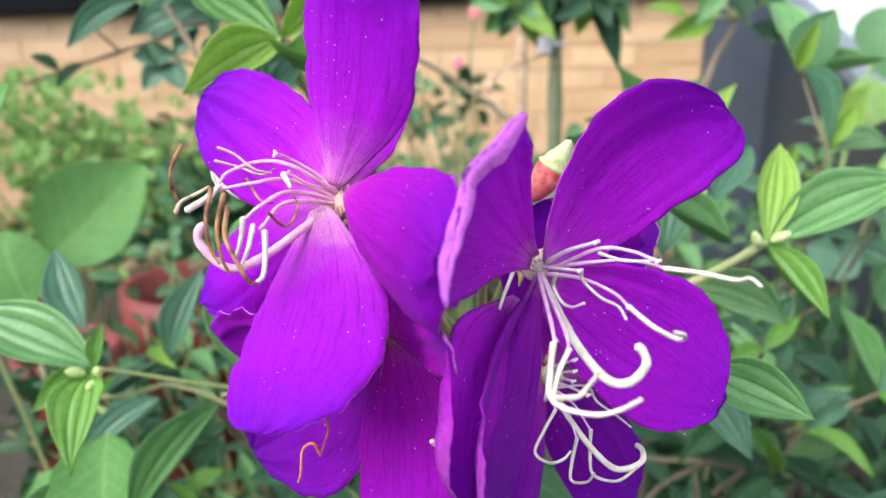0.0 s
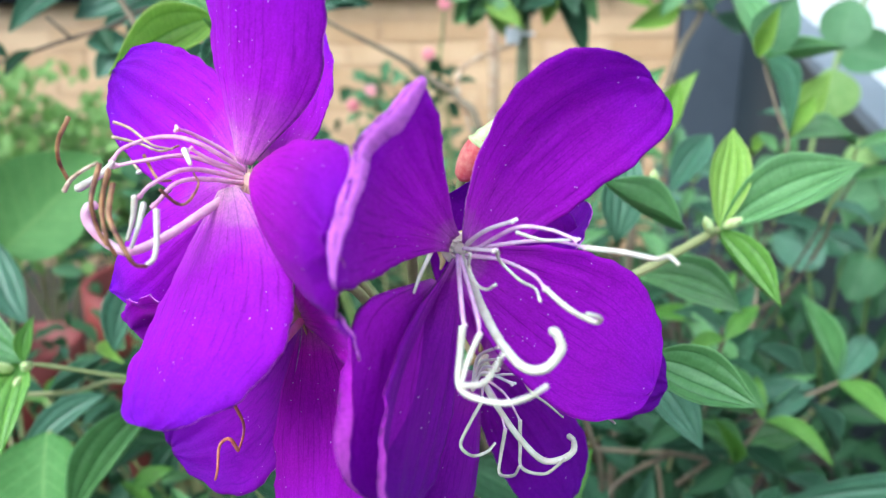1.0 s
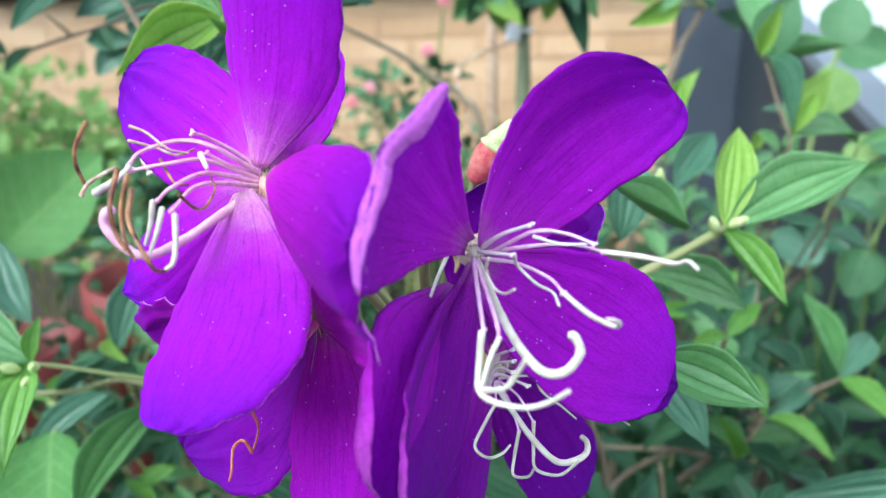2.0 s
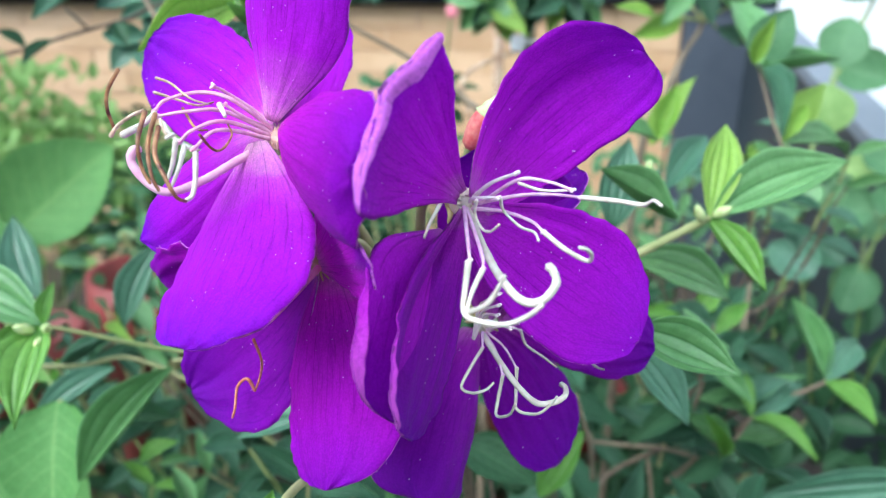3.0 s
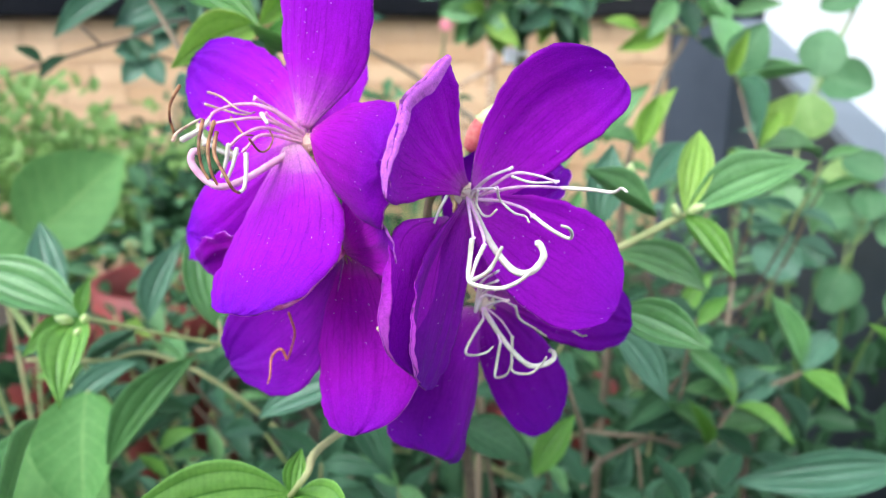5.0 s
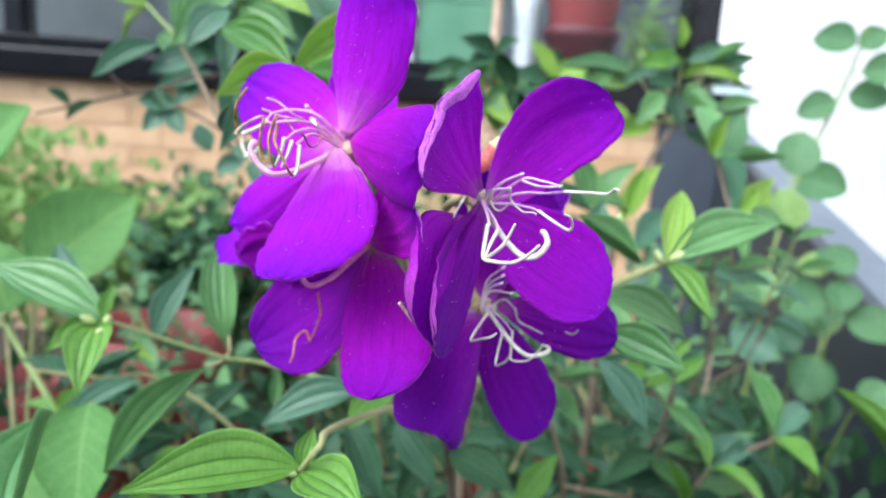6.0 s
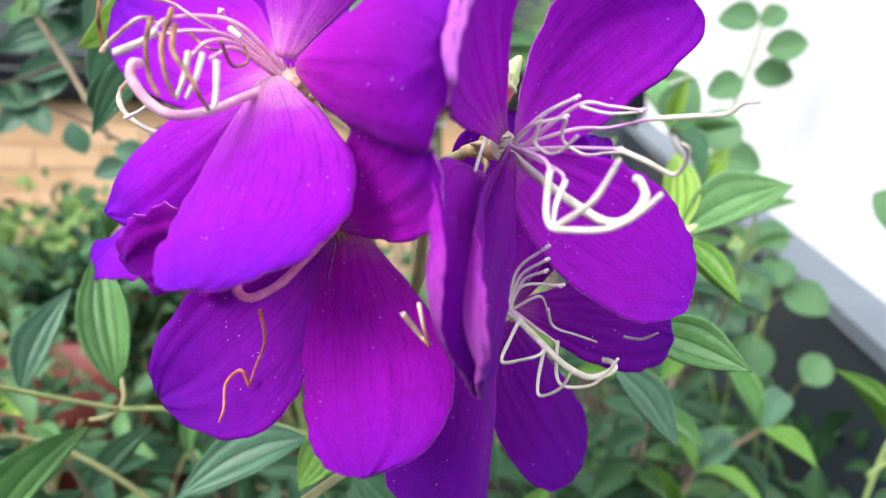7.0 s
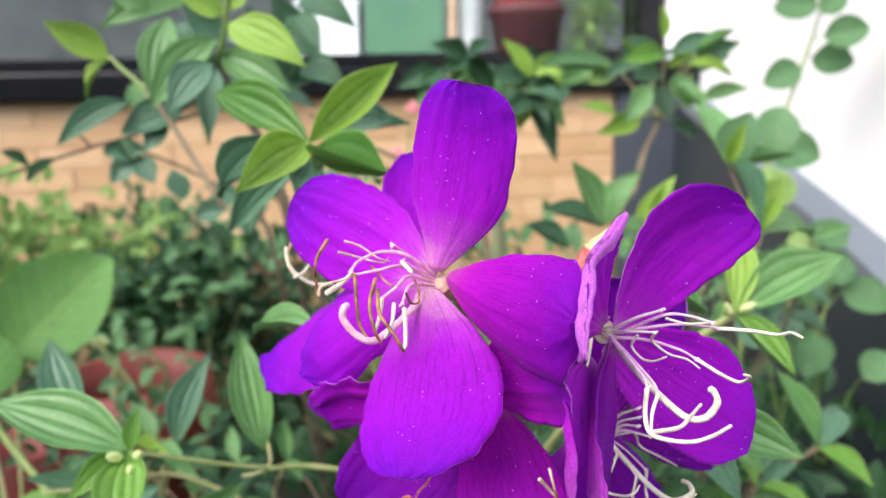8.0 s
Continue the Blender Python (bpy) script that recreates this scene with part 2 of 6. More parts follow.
mortar_mat = plain("mortar", (0.60, 0.41, 0.245), (0.70, 0.50, 0.315), 20.0, 0.95, 0.002)
stone_black = plain("stone_black", (0.004, 0.004, 0.005), (0.014, 0.014, 0.016), 14.0, 0.25, 0.0006)
stone_black.node_tree.nodes["Principled BSDF"].inputs["Specular IOR Level"].default_value = 0.3
white_paint = plain("white_paint", (0.80, 0.81, 0.80), (0.86, 0.87, 0.86), 3.0, 0.8, 0.0015)
grey_coping = plain("grey_coping", (0.125, 0.15, 0.175), (0.175, 0.205, 0.235), 6.0, 0.7, 0.001)
grey_dark = plain("grey_dark_paint", (0.036, 0.046, 0.062), (0.062, 0.076, 0.098), 5.0, 0.6, 0.001)
navy_base = plain("navy_base_paint", (0.016, 0.026, 0.034), (0.032, 0.045, 0.056), 5.0, 0.6, 0.001)
soil_mat = plain("soil", (0.014, 0.012, 0.009), (0.07, 0.058, 0.042), 24.0, 0.95, 0.01)
stem_fresh = plain("stem_fresh", (0.13, 0.21, 0.05), (0.24, 0.33, 0.10), 60.0, 0.55, 0.0005)
trunk_grey = plain("trunk_grey_green", (0.15, 0.17, 0.09), (0.28, 0.29, 0.17), 60.0, 0.8, 0.001)
terracotta = plain("terracotta_red", (0.13, 0.017, 0.013), (0.20, 0.031, 0.022), 18.0, 0.6, 0.001)
clay_brown = plain("clay_brown", (0.17, 0.055, 0.04), (0.25, 0.09, 0.065), 14.0, 0.8, 0.001)
render_grey = plain("unseen_wall_render", (0.55, 0.55, 0.52), (0.66, 0.66, 0.63), 4.0, 0.9, 0.002)
green_plastic = plain("green_plastic", (0.06, 0.17, 0.09), (0.10, 0.23, 0.13), 9.0, 0.5, 0.0006)
white_plastic = plain("white_plastic", (0.80, 0.81, 0.82), (0.86, 0.87, 0.87), 5.0, 0.45, 0.0004)
pink_flower = plain("pink_flower", (0.70, 0.22, 0.25), (0.80, 0.36, 0.38), 40.0, 0.6, 0.0006)
# blotchy dark grey: dimness behind the glass and reflections in it, as colour
room_gloom = plain("room_gloom", (0.02, 0.022, 0.022), (0.17, 0.18, 0.17), 3.0, 0.8, 0.002)
red_plastic = plain("red_plastic", (0.36, 0.06, 0.06), (0.46, 0.10, 0.095), 8.0, 0.5, 0.001)
maroon = plain("maroon_ware", (0.11, 0.02, 0.025), (0.18, 0.04, 0.045), 9.0, 0.5, 0.001)

glass_mat, gnt, gns, gln, gp = mat("window_glass")
gp.inputs["Base Color"].default_value = (0.9, 0.95, 0.95, 1)
gp.inputs["Roughness"].default_value = 0.03
gp.inputs["Transmission Weight"].default_value = 1.0
gp.inputs["IOR"].default_value = 1.2


# ---- building helpers ----
def link_mesh(name, bm, materials, smooth=True):
    me = bpy.data.meshes.new(name)
    bm.to_mesh(me)
    bm.free()
    for m in materials if isinstance(materials, (list, tuple)) else (materials,):
        me.materials.append(m)
    if smooth:
        me.polygons.foreach_set("use_smooth", [True] * len(me.polygons))
    return me


WORLD = {}


def place(ob, parent, m):
    """Puts ob at the world pose m under parent."""
    WORLD[ob] = m
    if parent is not None:
        ob.parent = parent
        ob.matrix_parent_inverse = Matrix.Identity(4)
        ob.matrix_basis = WORLD[parent].inverted() @ m
    else:
        ob.matrix_basis = m
    return ob


def thing(name, at, label, category, group=""):
    ob = place(new(name), None, Matrix.Translation(at))
    ob.empty_display_size = 0.02
    return tagged(ob, label, category, group)


def part(name, bm, material, parent, label="", m=None, smooth=True):
    ob = place(new(name, link_mesh(name, bm, material, smooth)), parent, m or Matrix.Identity(4))
    return tagged(ob, label) if label else ob


def structure(name, bm, material, label, smooth=False):
    ob = place(new(name, link_mesh(name, bm, material, smooth)), None, Matrix.Identity(4))
    return tagged(ob, label, kind="structure")


def box(bm, lo, hi, bevel=0.0, turn=None):
    lo, hi = Vector(lo), Vector(hi)
    made = bmesh.ops.create_cube(bm, size=1.0)["verts"]
    for v in made:
        v.co = Vector([(lo[i] + hi[i]) / 2 + v.co[i] * (hi[i] - lo[i]) for i in range(3)])
        if turn:
            v.co = turn @ v.co
    if bevel:
        edges = {e for v in made for e in v.link_edges}
        bmesh.ops.bevel(bm, geom=list(edges), offset=bevel, segments=2, affect="EDGES", profile=0.6)
    return bm


def smooth_path(points, n):
    """Catmull-Rom curve through the points."""
    p = [Vector(q) for q in points]
    if len(p) == 2:
        return [p[0].lerp(p[1], i / n) for i in range(n + 1)]
    p = [2 * p[0] - p[1]] + p + [2 * p[-1] - p[-2]]
    out, spans = [], len(p) - 3
    for i in range(n + 1):
        s = min(i / n * spans, spans - 1e-6)
        k, t = int(s), s - int(s)
        a, b, c, d = p[k:k + 4]
        out.append(0.5 * (2 * b + (c - a) * t + (2 * a - 5 * b + 4 * c - d) * t * t + (3 * b - a - 3 * c + d) * t ** 3))
    return out


def tube(bm, points, r0, r1, sides=8, n=0, knob=0.0, lump=0.0):
    """A tapered, slightly uneven round strand along the points, with rounded ends."""
    path = smooth_path(points, n or max(6, 5 * (len(points) - 1)))
    rings, last = [], None
    count = len(path)
    for i, c in enumerate(path):
        d = (path[min(i + 1, count - 1)] - path[max(i - 1, 0)]).normalized()
        x = (last - d * last.dot(d)).normalized() if last else d.orthogonal().normalized()
        last = x
        y = d.cross(x)
        t = i / (count - 1)
        r = (r0 + (r1 - r0) * t) * (1 + lump * noise.noise(c * 700))
        if knob and t > 0.93:
            r *= 1 + knob * (t - 0.93) / 0.07
        rings.append([bm.verts.new(c + (x * math.cos(a) + y * math.sin(a)) * r) for a in (2 * math.pi * k / sides for k in range(sides))])
    for a, b in zip(rings, rings[1:]):
        for k in range(sides):
            bm.faces.new((a[k], a[(k + 1) % sides], b[(k + 1) % sides], b[k]))
    for ring, c, d in ((rings[0], path[0], path[0] - path[1]), (rings[-1], path[-1], path[-1] - path[-2])):
        tip = bm.verts.new(c + d.normalized() * (ring[0].co - c).length * 0.7)
        for k in range(sides):
            bm.faces.new((ring[k], ring[(k + 1) % sides], tip))
    bmesh.ops.recalc_face_normals(bm, faces=bm.faces)
    return bm


# ---- petals ----
def petal(flower, base, tip, side, phi, width, widest, blunt, taper, bend, cup, skew, twist, ruffle=1.0, roll_side=0.0, roll_from=0.2, flap=None, groove=None, tint="fresh"):
    """One broad petal: its claw at base, its rim at tip; the blade turns by phi about its axis and by twist along it,
    is bent along its length and cupped across. roll_side: how much of one side is turned over, so that
    the pale underside shows (a negative roll_side turns the other side). groove: place across, depth and width of a long fold."""
    base, axis = Vector(base), Vector(tip) - Vector(base)
    length = axis.length
    h = axis / length
    s0 = Vector(side)
    s0 = (s0 - h * s0.dot(h)).normalized()
    n0 = s0.cross(h)
    out0 = n0 * math.cos(phi) - s0 * math.sin(phi)
    rows, cols = 54, 32
    turned_cols = 7 if roll_side else 0
    hand = -1 if roll_side < 0 else 1
    seed = Vector((base.x * 90 + tip[0] * 310, tip[1] * 270, tip[2] * 190))
    bm = bmesh.new()
    uvl = bm.loops.layers.uv.new("UVMap")
    grid, coords = [], {}
    for i in range(rows + 1):
        row = []
        for j in range(cols + turned_cols + 1):
            u, over_u = hand * (2 * min(j, cols) / cols - 1), 0.0
            q = 0.02 + 0.98 * i / rows
            v = min(1.0, 1 - (1 - q) ** 1.9)
            lift = 0.0
            if j > cols:
                k = (j - cols) / turned_cols
                over_u = abs(roll_side) * k * max(0.0, math.sin(math.pi * min(1.0, max(0.0, (v - roll_from) / (1 - roll_from))) ** 2.0))
                lift += width * (0.07 * math.sin(k * math.pi * 0.6) * min(1, over_u * 9) + 0.13 * over_u)
            if v < widest:
                f = 0.10 + 0.90 * math.sin(v / widest * math.pi / 2) ** taper
            else:
                f = max(0.0, 1 - ((v - widest) / (1 - widest)) ** blunt) ** (1 / blunt)
            w = width / 2 * max(f, 0.012)
            ang = phi + twist * v
            s = s0 * math.cos(ang) + n0 * math.sin(ang)
            n = n0 * math.cos(ang) - s0 * math.sin(ang)
            x = u * (1 + skew * u) - hand * over_u
            zz = cup * x * x
            c = base + axis * v + out0 * (bend * length * 4 * v * (1 - v)) + s * (w * x) + n * (w * zz)
            edge = max(abs(u) ** 3 * min(1, v * 2), v ** 6)
            wavy = noise.noise(c * 150 + seed) * 0.0012 * edge + noise.noise(c * 60 + seed) * 0.0022 * v * (0.3 + 0.7 * edge)
            crease = -0.00035 * math.exp(-(u / 0.06) ** 2) + 0.00013 * math.cos(u * 22) * (1 - v) * v * 3
            crease += 0.0008 * noise.noise(Vector((u * 5, v * 1.5, 0)) + seed) * min(1, v * 3)
            if groove:
                crease -= groove[1] * math.exp(-((u - groove[0] - 0.25 * (v - 0.5)) / groove[2]) ** 2) * math.sin(math.pi * min(1, v * 1.05)) ** 0.7
            c += n * (wavy * ruffle + crease + lift)
            c += (s * noise.noise(c * 210 + seed * 2) + h * noise.noise(c * 180 - seed)) * 0.0007 * edge * ruffle
            c += (s * noise.noise(c * 520 + seed) + h * noise.noise(c * 460 - seed)) * 0.0002 * edge * edge * ruffle + n * (noise.noise(c * 420 - seed) * 0.0006 * edge * edge)
            row.append((c, n * (-1 if j > cols else 1)))
            coords[(i, j)] = ((u - hand * over_u + 1) / 2, v)
        grid.append(row)
    outline = [row[0] for row in grid] + [row[cols] for row in grid[::-1]]
    middle = grid[rows // 3][cols // 2][0]
    cols += turned_cols
    half = 0.00016
    front = [[bm.verts.new(c + n * half) for c, n in row] for row in grid]
    back = [[bm.verts.new(c - n * half) for c, n in row] for row in grid]

    def face(vs, keys, slot):
        f = bm.faces.new(vs[::hand])
        f.material_index = slot
        for lp, k in zip(f.loops, keys[::hand]):
            lp[uvl].uv = coords[k]

    for i in range(rows):
        for j in range(cols):
            ks = [(i, j), (i, j + 1), (i + 1, j + 1), (i + 1, j)]
            face([front[a][b] for a, b in ks], ks, 0)
            face([back[a][b] for a, b in reversed(ks)], ks[::-1], 1)
    rim = [(i, 0) for i in range(rows, -1, -1)] + [(0, j) for j in range(1, cols + 1)] + [(i, cols) for i in range(1, rows + 1)] + [(rows, j) for j in range(cols - 1, 0, -1)]
    for a, b in zip(rim, rim[1:] + rim[:1]):
        face([front[a[0]][a[1]], back[a[0]][a[1]], back[b[0]][b[1]], front[b[0]][b[1]]], [a, a, b, b], 1)
    if flap:
        # a lip of the rim that is turned over the blade: from and to along the rim, width, height
        at = [0.0]
        for (p, _), (r, _) in zip(outline, outline[1:]):
            at.append(at[-1] + (r - p).length)
        lip = []
        for m in range(45):
            k = m / 44
            want = (flap[0] + (flap[1] - flap[0]) * k) * at[-1]
            g = max(1, min(len(at) - 1, next(x for x in range(len(at)) if at[x] >= want or x == len(at) - 1)))
            mix = (want - at[g - 1]) / max(1e-9, at[g] - at[g - 1])
            p, n = outline[g - 1][0].lerp(outline[g][0], mix), outline[g - 1][1].lerp(outline[g][1], mix).normalized()
            inward = middle - p
            inward = (inward - n * inward.dot(n)).normalized()
            w = flap[2] * min(1.0, 1.35 * k ** 1.1) * (1 - k ** 9) ** 0.6 * (1 + 0.10 * noise.noise(p * 260 + seed))
            lip.append([(p + inward * (w * a ** 1.4) + n * (flap[3] * w * math.sin(1.9 * a) + 0.0004 * min(1, a * 4)), n) for a in (x / 7 for x in range(8))])
        for off, slot in ((0.00014, 1), (-0.00014, 0)):
            vs = [[bm.verts.new(p + n * off) for p, n in row] for row in lip]
            for a in range(44):
                for b in range(7):
                    f = bm.faces.new([vs[a][b], vs[a + 1][b], vs[a + 1][b + 1], vs[a][b + 1]][::1 if slot else -1])
                    f.material_index = slot
                    for lp in f.loops:
                        lp[uvl].uv = (0.2 + 0.6 * a / 44, 0.8 - 0.05 * b)
    return part("petal", bm, [{"deep": petal_deep_shaded, "fresh": petal_front, "older": petal_older, "spent": petal_spent_lit}[tint], petal_rose if roll_side else petal_back], flower)


def receptacle(shrub, label, centre, axis, size=0.0038, sunk=0.003):
    """The cup of a flower with five sepals, on its stalk: the part that carries the petals."""
    a = Vector(axis).normalized()
    c = Vector(centre) - a * sunk
    bm = bmesh.new()
    tube(bm, [c - a * size * 3.4, c - a * size * 2.0, c - a * size * 0.8, c - a * size * 0.1], size * 0.35, size * 0.75, 12, 8)
    x = a.orthogonal().normalized()
    y = a.cross(x)
    for k in range(5):
        w = 2 * math.pi * k / 5 + 0.4
        o = x * math.cos(w) + y * math.sin(w)
        tube(bm, [c - a * size * 1.0 + o * size * 0.5, c - a * size * 0.3 + o * size * 1.0, c + o * size * 1.55 - a * size * 0.2], size * 0.32, size * 0.07, 6, 5)
    return part("flower", bm, calyx_mat, shrub, label)


def ovary(flower, centre, axis, r, material, label, streaks=False):
    """The pale middle of a flower, ringed by the feet of the filaments; streaks: worn flat, with ribs that run out over the petals."""
    c, a = Vector(centre), Vector(axis).normalized()
    bm = bmesh.new()
    x = a.orthogonal().normalized()
    y = a.cross(x)
    if not streaks:
        tube(bm, [c - a * r, c, c + a * r * 0.8], r, r * 0.75, 12, 5)
    for k in range(18 if streaks else 10):
        w = 2 * math.pi * k / (18 if streaks else 10)
        o = x * math.cos(w) + y * math.sin(w)
        if streaks:
            reach = 3.6 + 0.9 * math.sin(k * 2.3)
            tube(bm, [c + o * r * 0.2, c + o * r * 1.6 + a * r * 0.25, c + o * r * reach + a * r * 0.1], r * 0.45, r * 0.12, 6, 6)
        else:
            tube(bm, [c + o * r * 0.9 - a * r * 0.6, c + o * r * 1.0 + a * r * 0.9], r * 0.22, r * 0.14, 6, 3)
    disc = bmesh.ops.create_icosphere(bm, subdivisions=3, radius=1.0)["verts"]
    for v in disc:
        q = v.co.copy()
        v.co = c - a * 0.0009 + (x * q.x + y * q.y) * (r * 0.6 + 0.0024) + a * (q.z * 0.0009)
    return part("ovary", bm, material, flower, label)


STRAND = {
    "anther": ("anther", anther_white, "cream-white waxy curved anther"),
    "anther_brown": ("anther", anther_brown, "withered brown curled anther"),
    "anther_tan": ("anther", anther_tan, "drying tan curled anther"),
    "anther_orange": ("anther", anther_orange, "fallen rust-orange curled anther"),
    "filament": ("filament", filament_pale, ""),
    "filament_pink": ("filament", filament_pink, "thin pink-violet filament"),
    "filament_broad": ("filament", filament_rose, "pink filament, broad at its foot"),
    "style": ("style", anther_white, "thick cream-white hooked style"),
    "style_rose": ("style", style_rose, "rose-pink curved style of a spent flower"),
    "style_pink": ("style", style_pink, "thick pale pink hooked style"),
}


def strand(flower, kind, r, *points):
    name, material, label = STRAND[kind]
    bm = bmesh.new()
    r *= 0.78 if name == "style" else 0.60 if kind in ("anther_brown", "anther_tan") else 0.66
    tube(bm, points, r * (1.45 if kind == "filament_broad" else 1.5 if name == "filament" else 1.0), r * (0.62 if name == "anther" else 0.9), 8, 7 * (len(points) - 1) + 3, 0.5 if name == "filament" else 0.0, 0.12)
    if name == "filament":
        # the two small knobs at the joint
        end = Vector(points[-1])
        for k in (-1, 1):
            made = bmesh.ops.create_icosphere(bm, subdivisions=1, radius=r * 1.25)["verts"]
            for v in made:
                v.co += end + Vector((k * r * 0.9, -r * 0.4, k * r * 0.6))
    return part(name, bm, material, flower, label)


# ---- leaves ----
def blade_mesh(name, shape, bend, cup, material, wavy, rows=16, grooves=True):
    """A leaf of length 1 along y and width 1 along x, with sunken long nerves."""
    cols = 30 if grooves else 10
    bm = bmesh.new()
    uvl = bm.loops.layers.uv.new("UVMap")
    grid = []
    for i in range(rows + 1):
        v = i / rows
        if shape == "lance":
            w = 0.5 * max(0.012, math.sin(math.pi * v ** 0.88)) ** 1.02 * (1.03 - 0.12 * v)
        elif shape == "round":
            w = 0.5 * max(0.02, math.sin(math.pi * v ** 0.86)) ** 0.62
        elif shape == "broad":
            w = 0.5 * max(0.02, math.sin(math.pi * v ** 0.78)) ** 0.72
        else:
            w = 0.5 * max(0.02, math.sin(math.pi * v)) ** 0.8
        row = []
        for j in range(cols + 1):
            u = 2 * j / cols - 1
            z = bend * 4 * v * (1 - v) + cup * u * u * w - bend * 1.6 * v * v
            if grooves:
                z -= 0.007 * math.cos(u * 5 * math.pi) * math.sin(math.pi * v) * (1 if abs(u) < 0.97 else 0)
            else:
                z -= 0.03 * math.exp(-(u / 0.12) ** 2) * w
            z += wavy * (noise.noise(Vector((u * 1.3 + wavy * 90, v * 2.2, 3.7))) * abs(u) + 0.5 * noise.noise(Vector((u * 4, v * 7, wavy * 70))) * u * u)
            row.append(Vector((u * w + 0.03 * math.sin(v * 3 + wavy * 50), v, z)))
        grid.append(row)
    for off, flip in ((0.004, False), (-0.004, True)):
        vs = [[bm.verts.new(c + Vector((0, 0, off))) for c in row] for row in grid]
        for i in range(rows):
            for j in range(cols):
                ks = [(i, j), (i, j + 1), (i + 1, j + 1), (i + 1, j)]
                if flip:
                    ks.reverse()
                f = bm.faces.new([vs[a][b] for a, b in ks])
                for lp, (a, b) in zip(f.loops, ks):
                    lp[uvl].uv = (b / cols, a / rows)
    return link_mesh(name, bm, material)


BLADES = {}


def blade(shape, tone, variant):
    key = (shape, tone, variant)
    if key not in BLADES:
        bend, cup, wavy = ((0.025, 0.32, 0.02), (0.05, 0.20, 0.04), (-0.03, 0.42, 0.03), (0.075, 0.28, 0.05))[variant % 4]
        BLADES[key] = blade_mesh("leaf_" + shape, shape, bend, cup, LEAF[tone], wavy, 16 if shape == "lance" else 12, shape == "lance")
    return BLADES[key]


def leaf(plant, base, tip, width, tone, up=(0.0, -0.55, 0.85), shape="lance", variant=0, roll=0.0, name="leaf", label=""):
    b, y = Vector(base), Vector(tip) - Vector(base)
    length = y.length
    y = y / length
    z = Vector(up)
    z = (z - y * z.dot(y))
    z = z.normalized() if z.length > 1e-3 else y.orthogonal().normalized()
    x = y.cross(z)
    rot = Matrix((x, y, z)).transposed().to_4x4() @ Matrix.Rotation(roll, 4, "Y")
    m = Matrix.Translation(b) @ rot @ Matrix.Diagonal((width, length, length, 1))
    ob = place(new(name, blade(shape, tone, variant)), plant, m)
    return tagged(ob, label) if label else ob


def stem(plant, points, r0, r1, material, name="stem", label=""):
    bm = bmesh.new()
    tube(bm, points, r0, r1, 8, 6 * (len(points) - 1), 0.0, 0.2)
    return part(name, bm, material, plant, label)


# ---- the large structure ----
bm = bmesh.new()
n = 60
verts = [[bm.verts.new((-30 + 60 * (i / n), -30 + 60 * (j / n), 0.0)) for j in range(n + 1)] for i in range(n + 1)]
for i in range(n):
    for j in range(n):
        bm.faces.new((verts[i][j], verts[i + 1][j], verts[i + 1][j + 1], verts[i][j + 1]))
structure("ground", bm, soil_mat, "brown bare garden soil with small stones", True)

# brick parapet under the window
bm = bmesh.new()
box(bm, (-3.6, 2.535, 0.0), (0.81, 2.74, 0.934))
brick_wall = structure("wall_brick", bm, mortar_mat, "low wall of buff orange bricks with thin joints")

# polished black sill with a rounded nose and a groove
bm = bmesh.new()
box(bm, (-3.6, 2.47, 0.936), (0.975, 2.76, 1.035), 0.012)
box(bm, (-3.6, 2.50, 1.037), (0.975, 2.74, 1.078), 0.004)
structure("window_sill", bm, stone_black, "polished black stone window sill")

# window: black frame, posts and glass
bm = bmesh.new()
box(bm, (0.885, 2.50, 1.080), (0.975, 2.70, 2.3), 0.006)
window_frame = structure("window_1", bm, stone_black, "black window frame above the sill")
for x in (-1.55, -3.5):
    bm = bmesh.new()
    box(bm, (x, 2.55, 1.080), (x + 0.06, 2.66, 2.3), 0.005)
    part("window_post", bm, stone_black, window_frame, smooth=False)
for lo, hi in ((-3.43, -1.56), (-1.48, 0.880)):
    bm = bmesh.new()
    box(bm, (lo, 2.60, 1.082), (hi, 2.606, 2.298))
    pane = part("window_pane", bm, glass_mat, window_frame, smooth=False)
    pane.visible_shadow = False
bm = bmesh.new()
box(bm, (-3.6, 2.5, 2.302), (1.2, 2.76, 3.2))
structure("wall_lintel", bm, white_paint, "white painted wall above the window")
# porch behind the glass, its dimness and pale reflections put into the colour
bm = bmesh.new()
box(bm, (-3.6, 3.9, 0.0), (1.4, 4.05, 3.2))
structure("wall_porch", bm, room_gloom, "porch wall behind the glass, coloured for dimness and reflections")
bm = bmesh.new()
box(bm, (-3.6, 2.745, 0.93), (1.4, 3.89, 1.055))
structure("porch_shelf", bm, room_gloom, "shelf behind the window, coloured dark for a dim room")

bm = bmesh.new()
box(bm, (0.977, 2.499, 1.080), (1.20, 2.74, 2.30))
structure("wall_pier", bm, white_paint, "white painted pier between window and side wall")

# dark panel beside the bricks
bm = bmesh.new()
box(bm, (0.812, 2.50, 0.0), (1.115, 2.74, 0.934))
structure("wall_panel", bm, grey_dark, "dark grey painted wall panel beside the bricks")


# white side wall, with a sloping grey coping and a dark grey base
def side_x(y):
    return 0.868 + 0.162 * (y - 1)


def edge_z(y):
    return 0.589 + 0.224 * (y - 1)


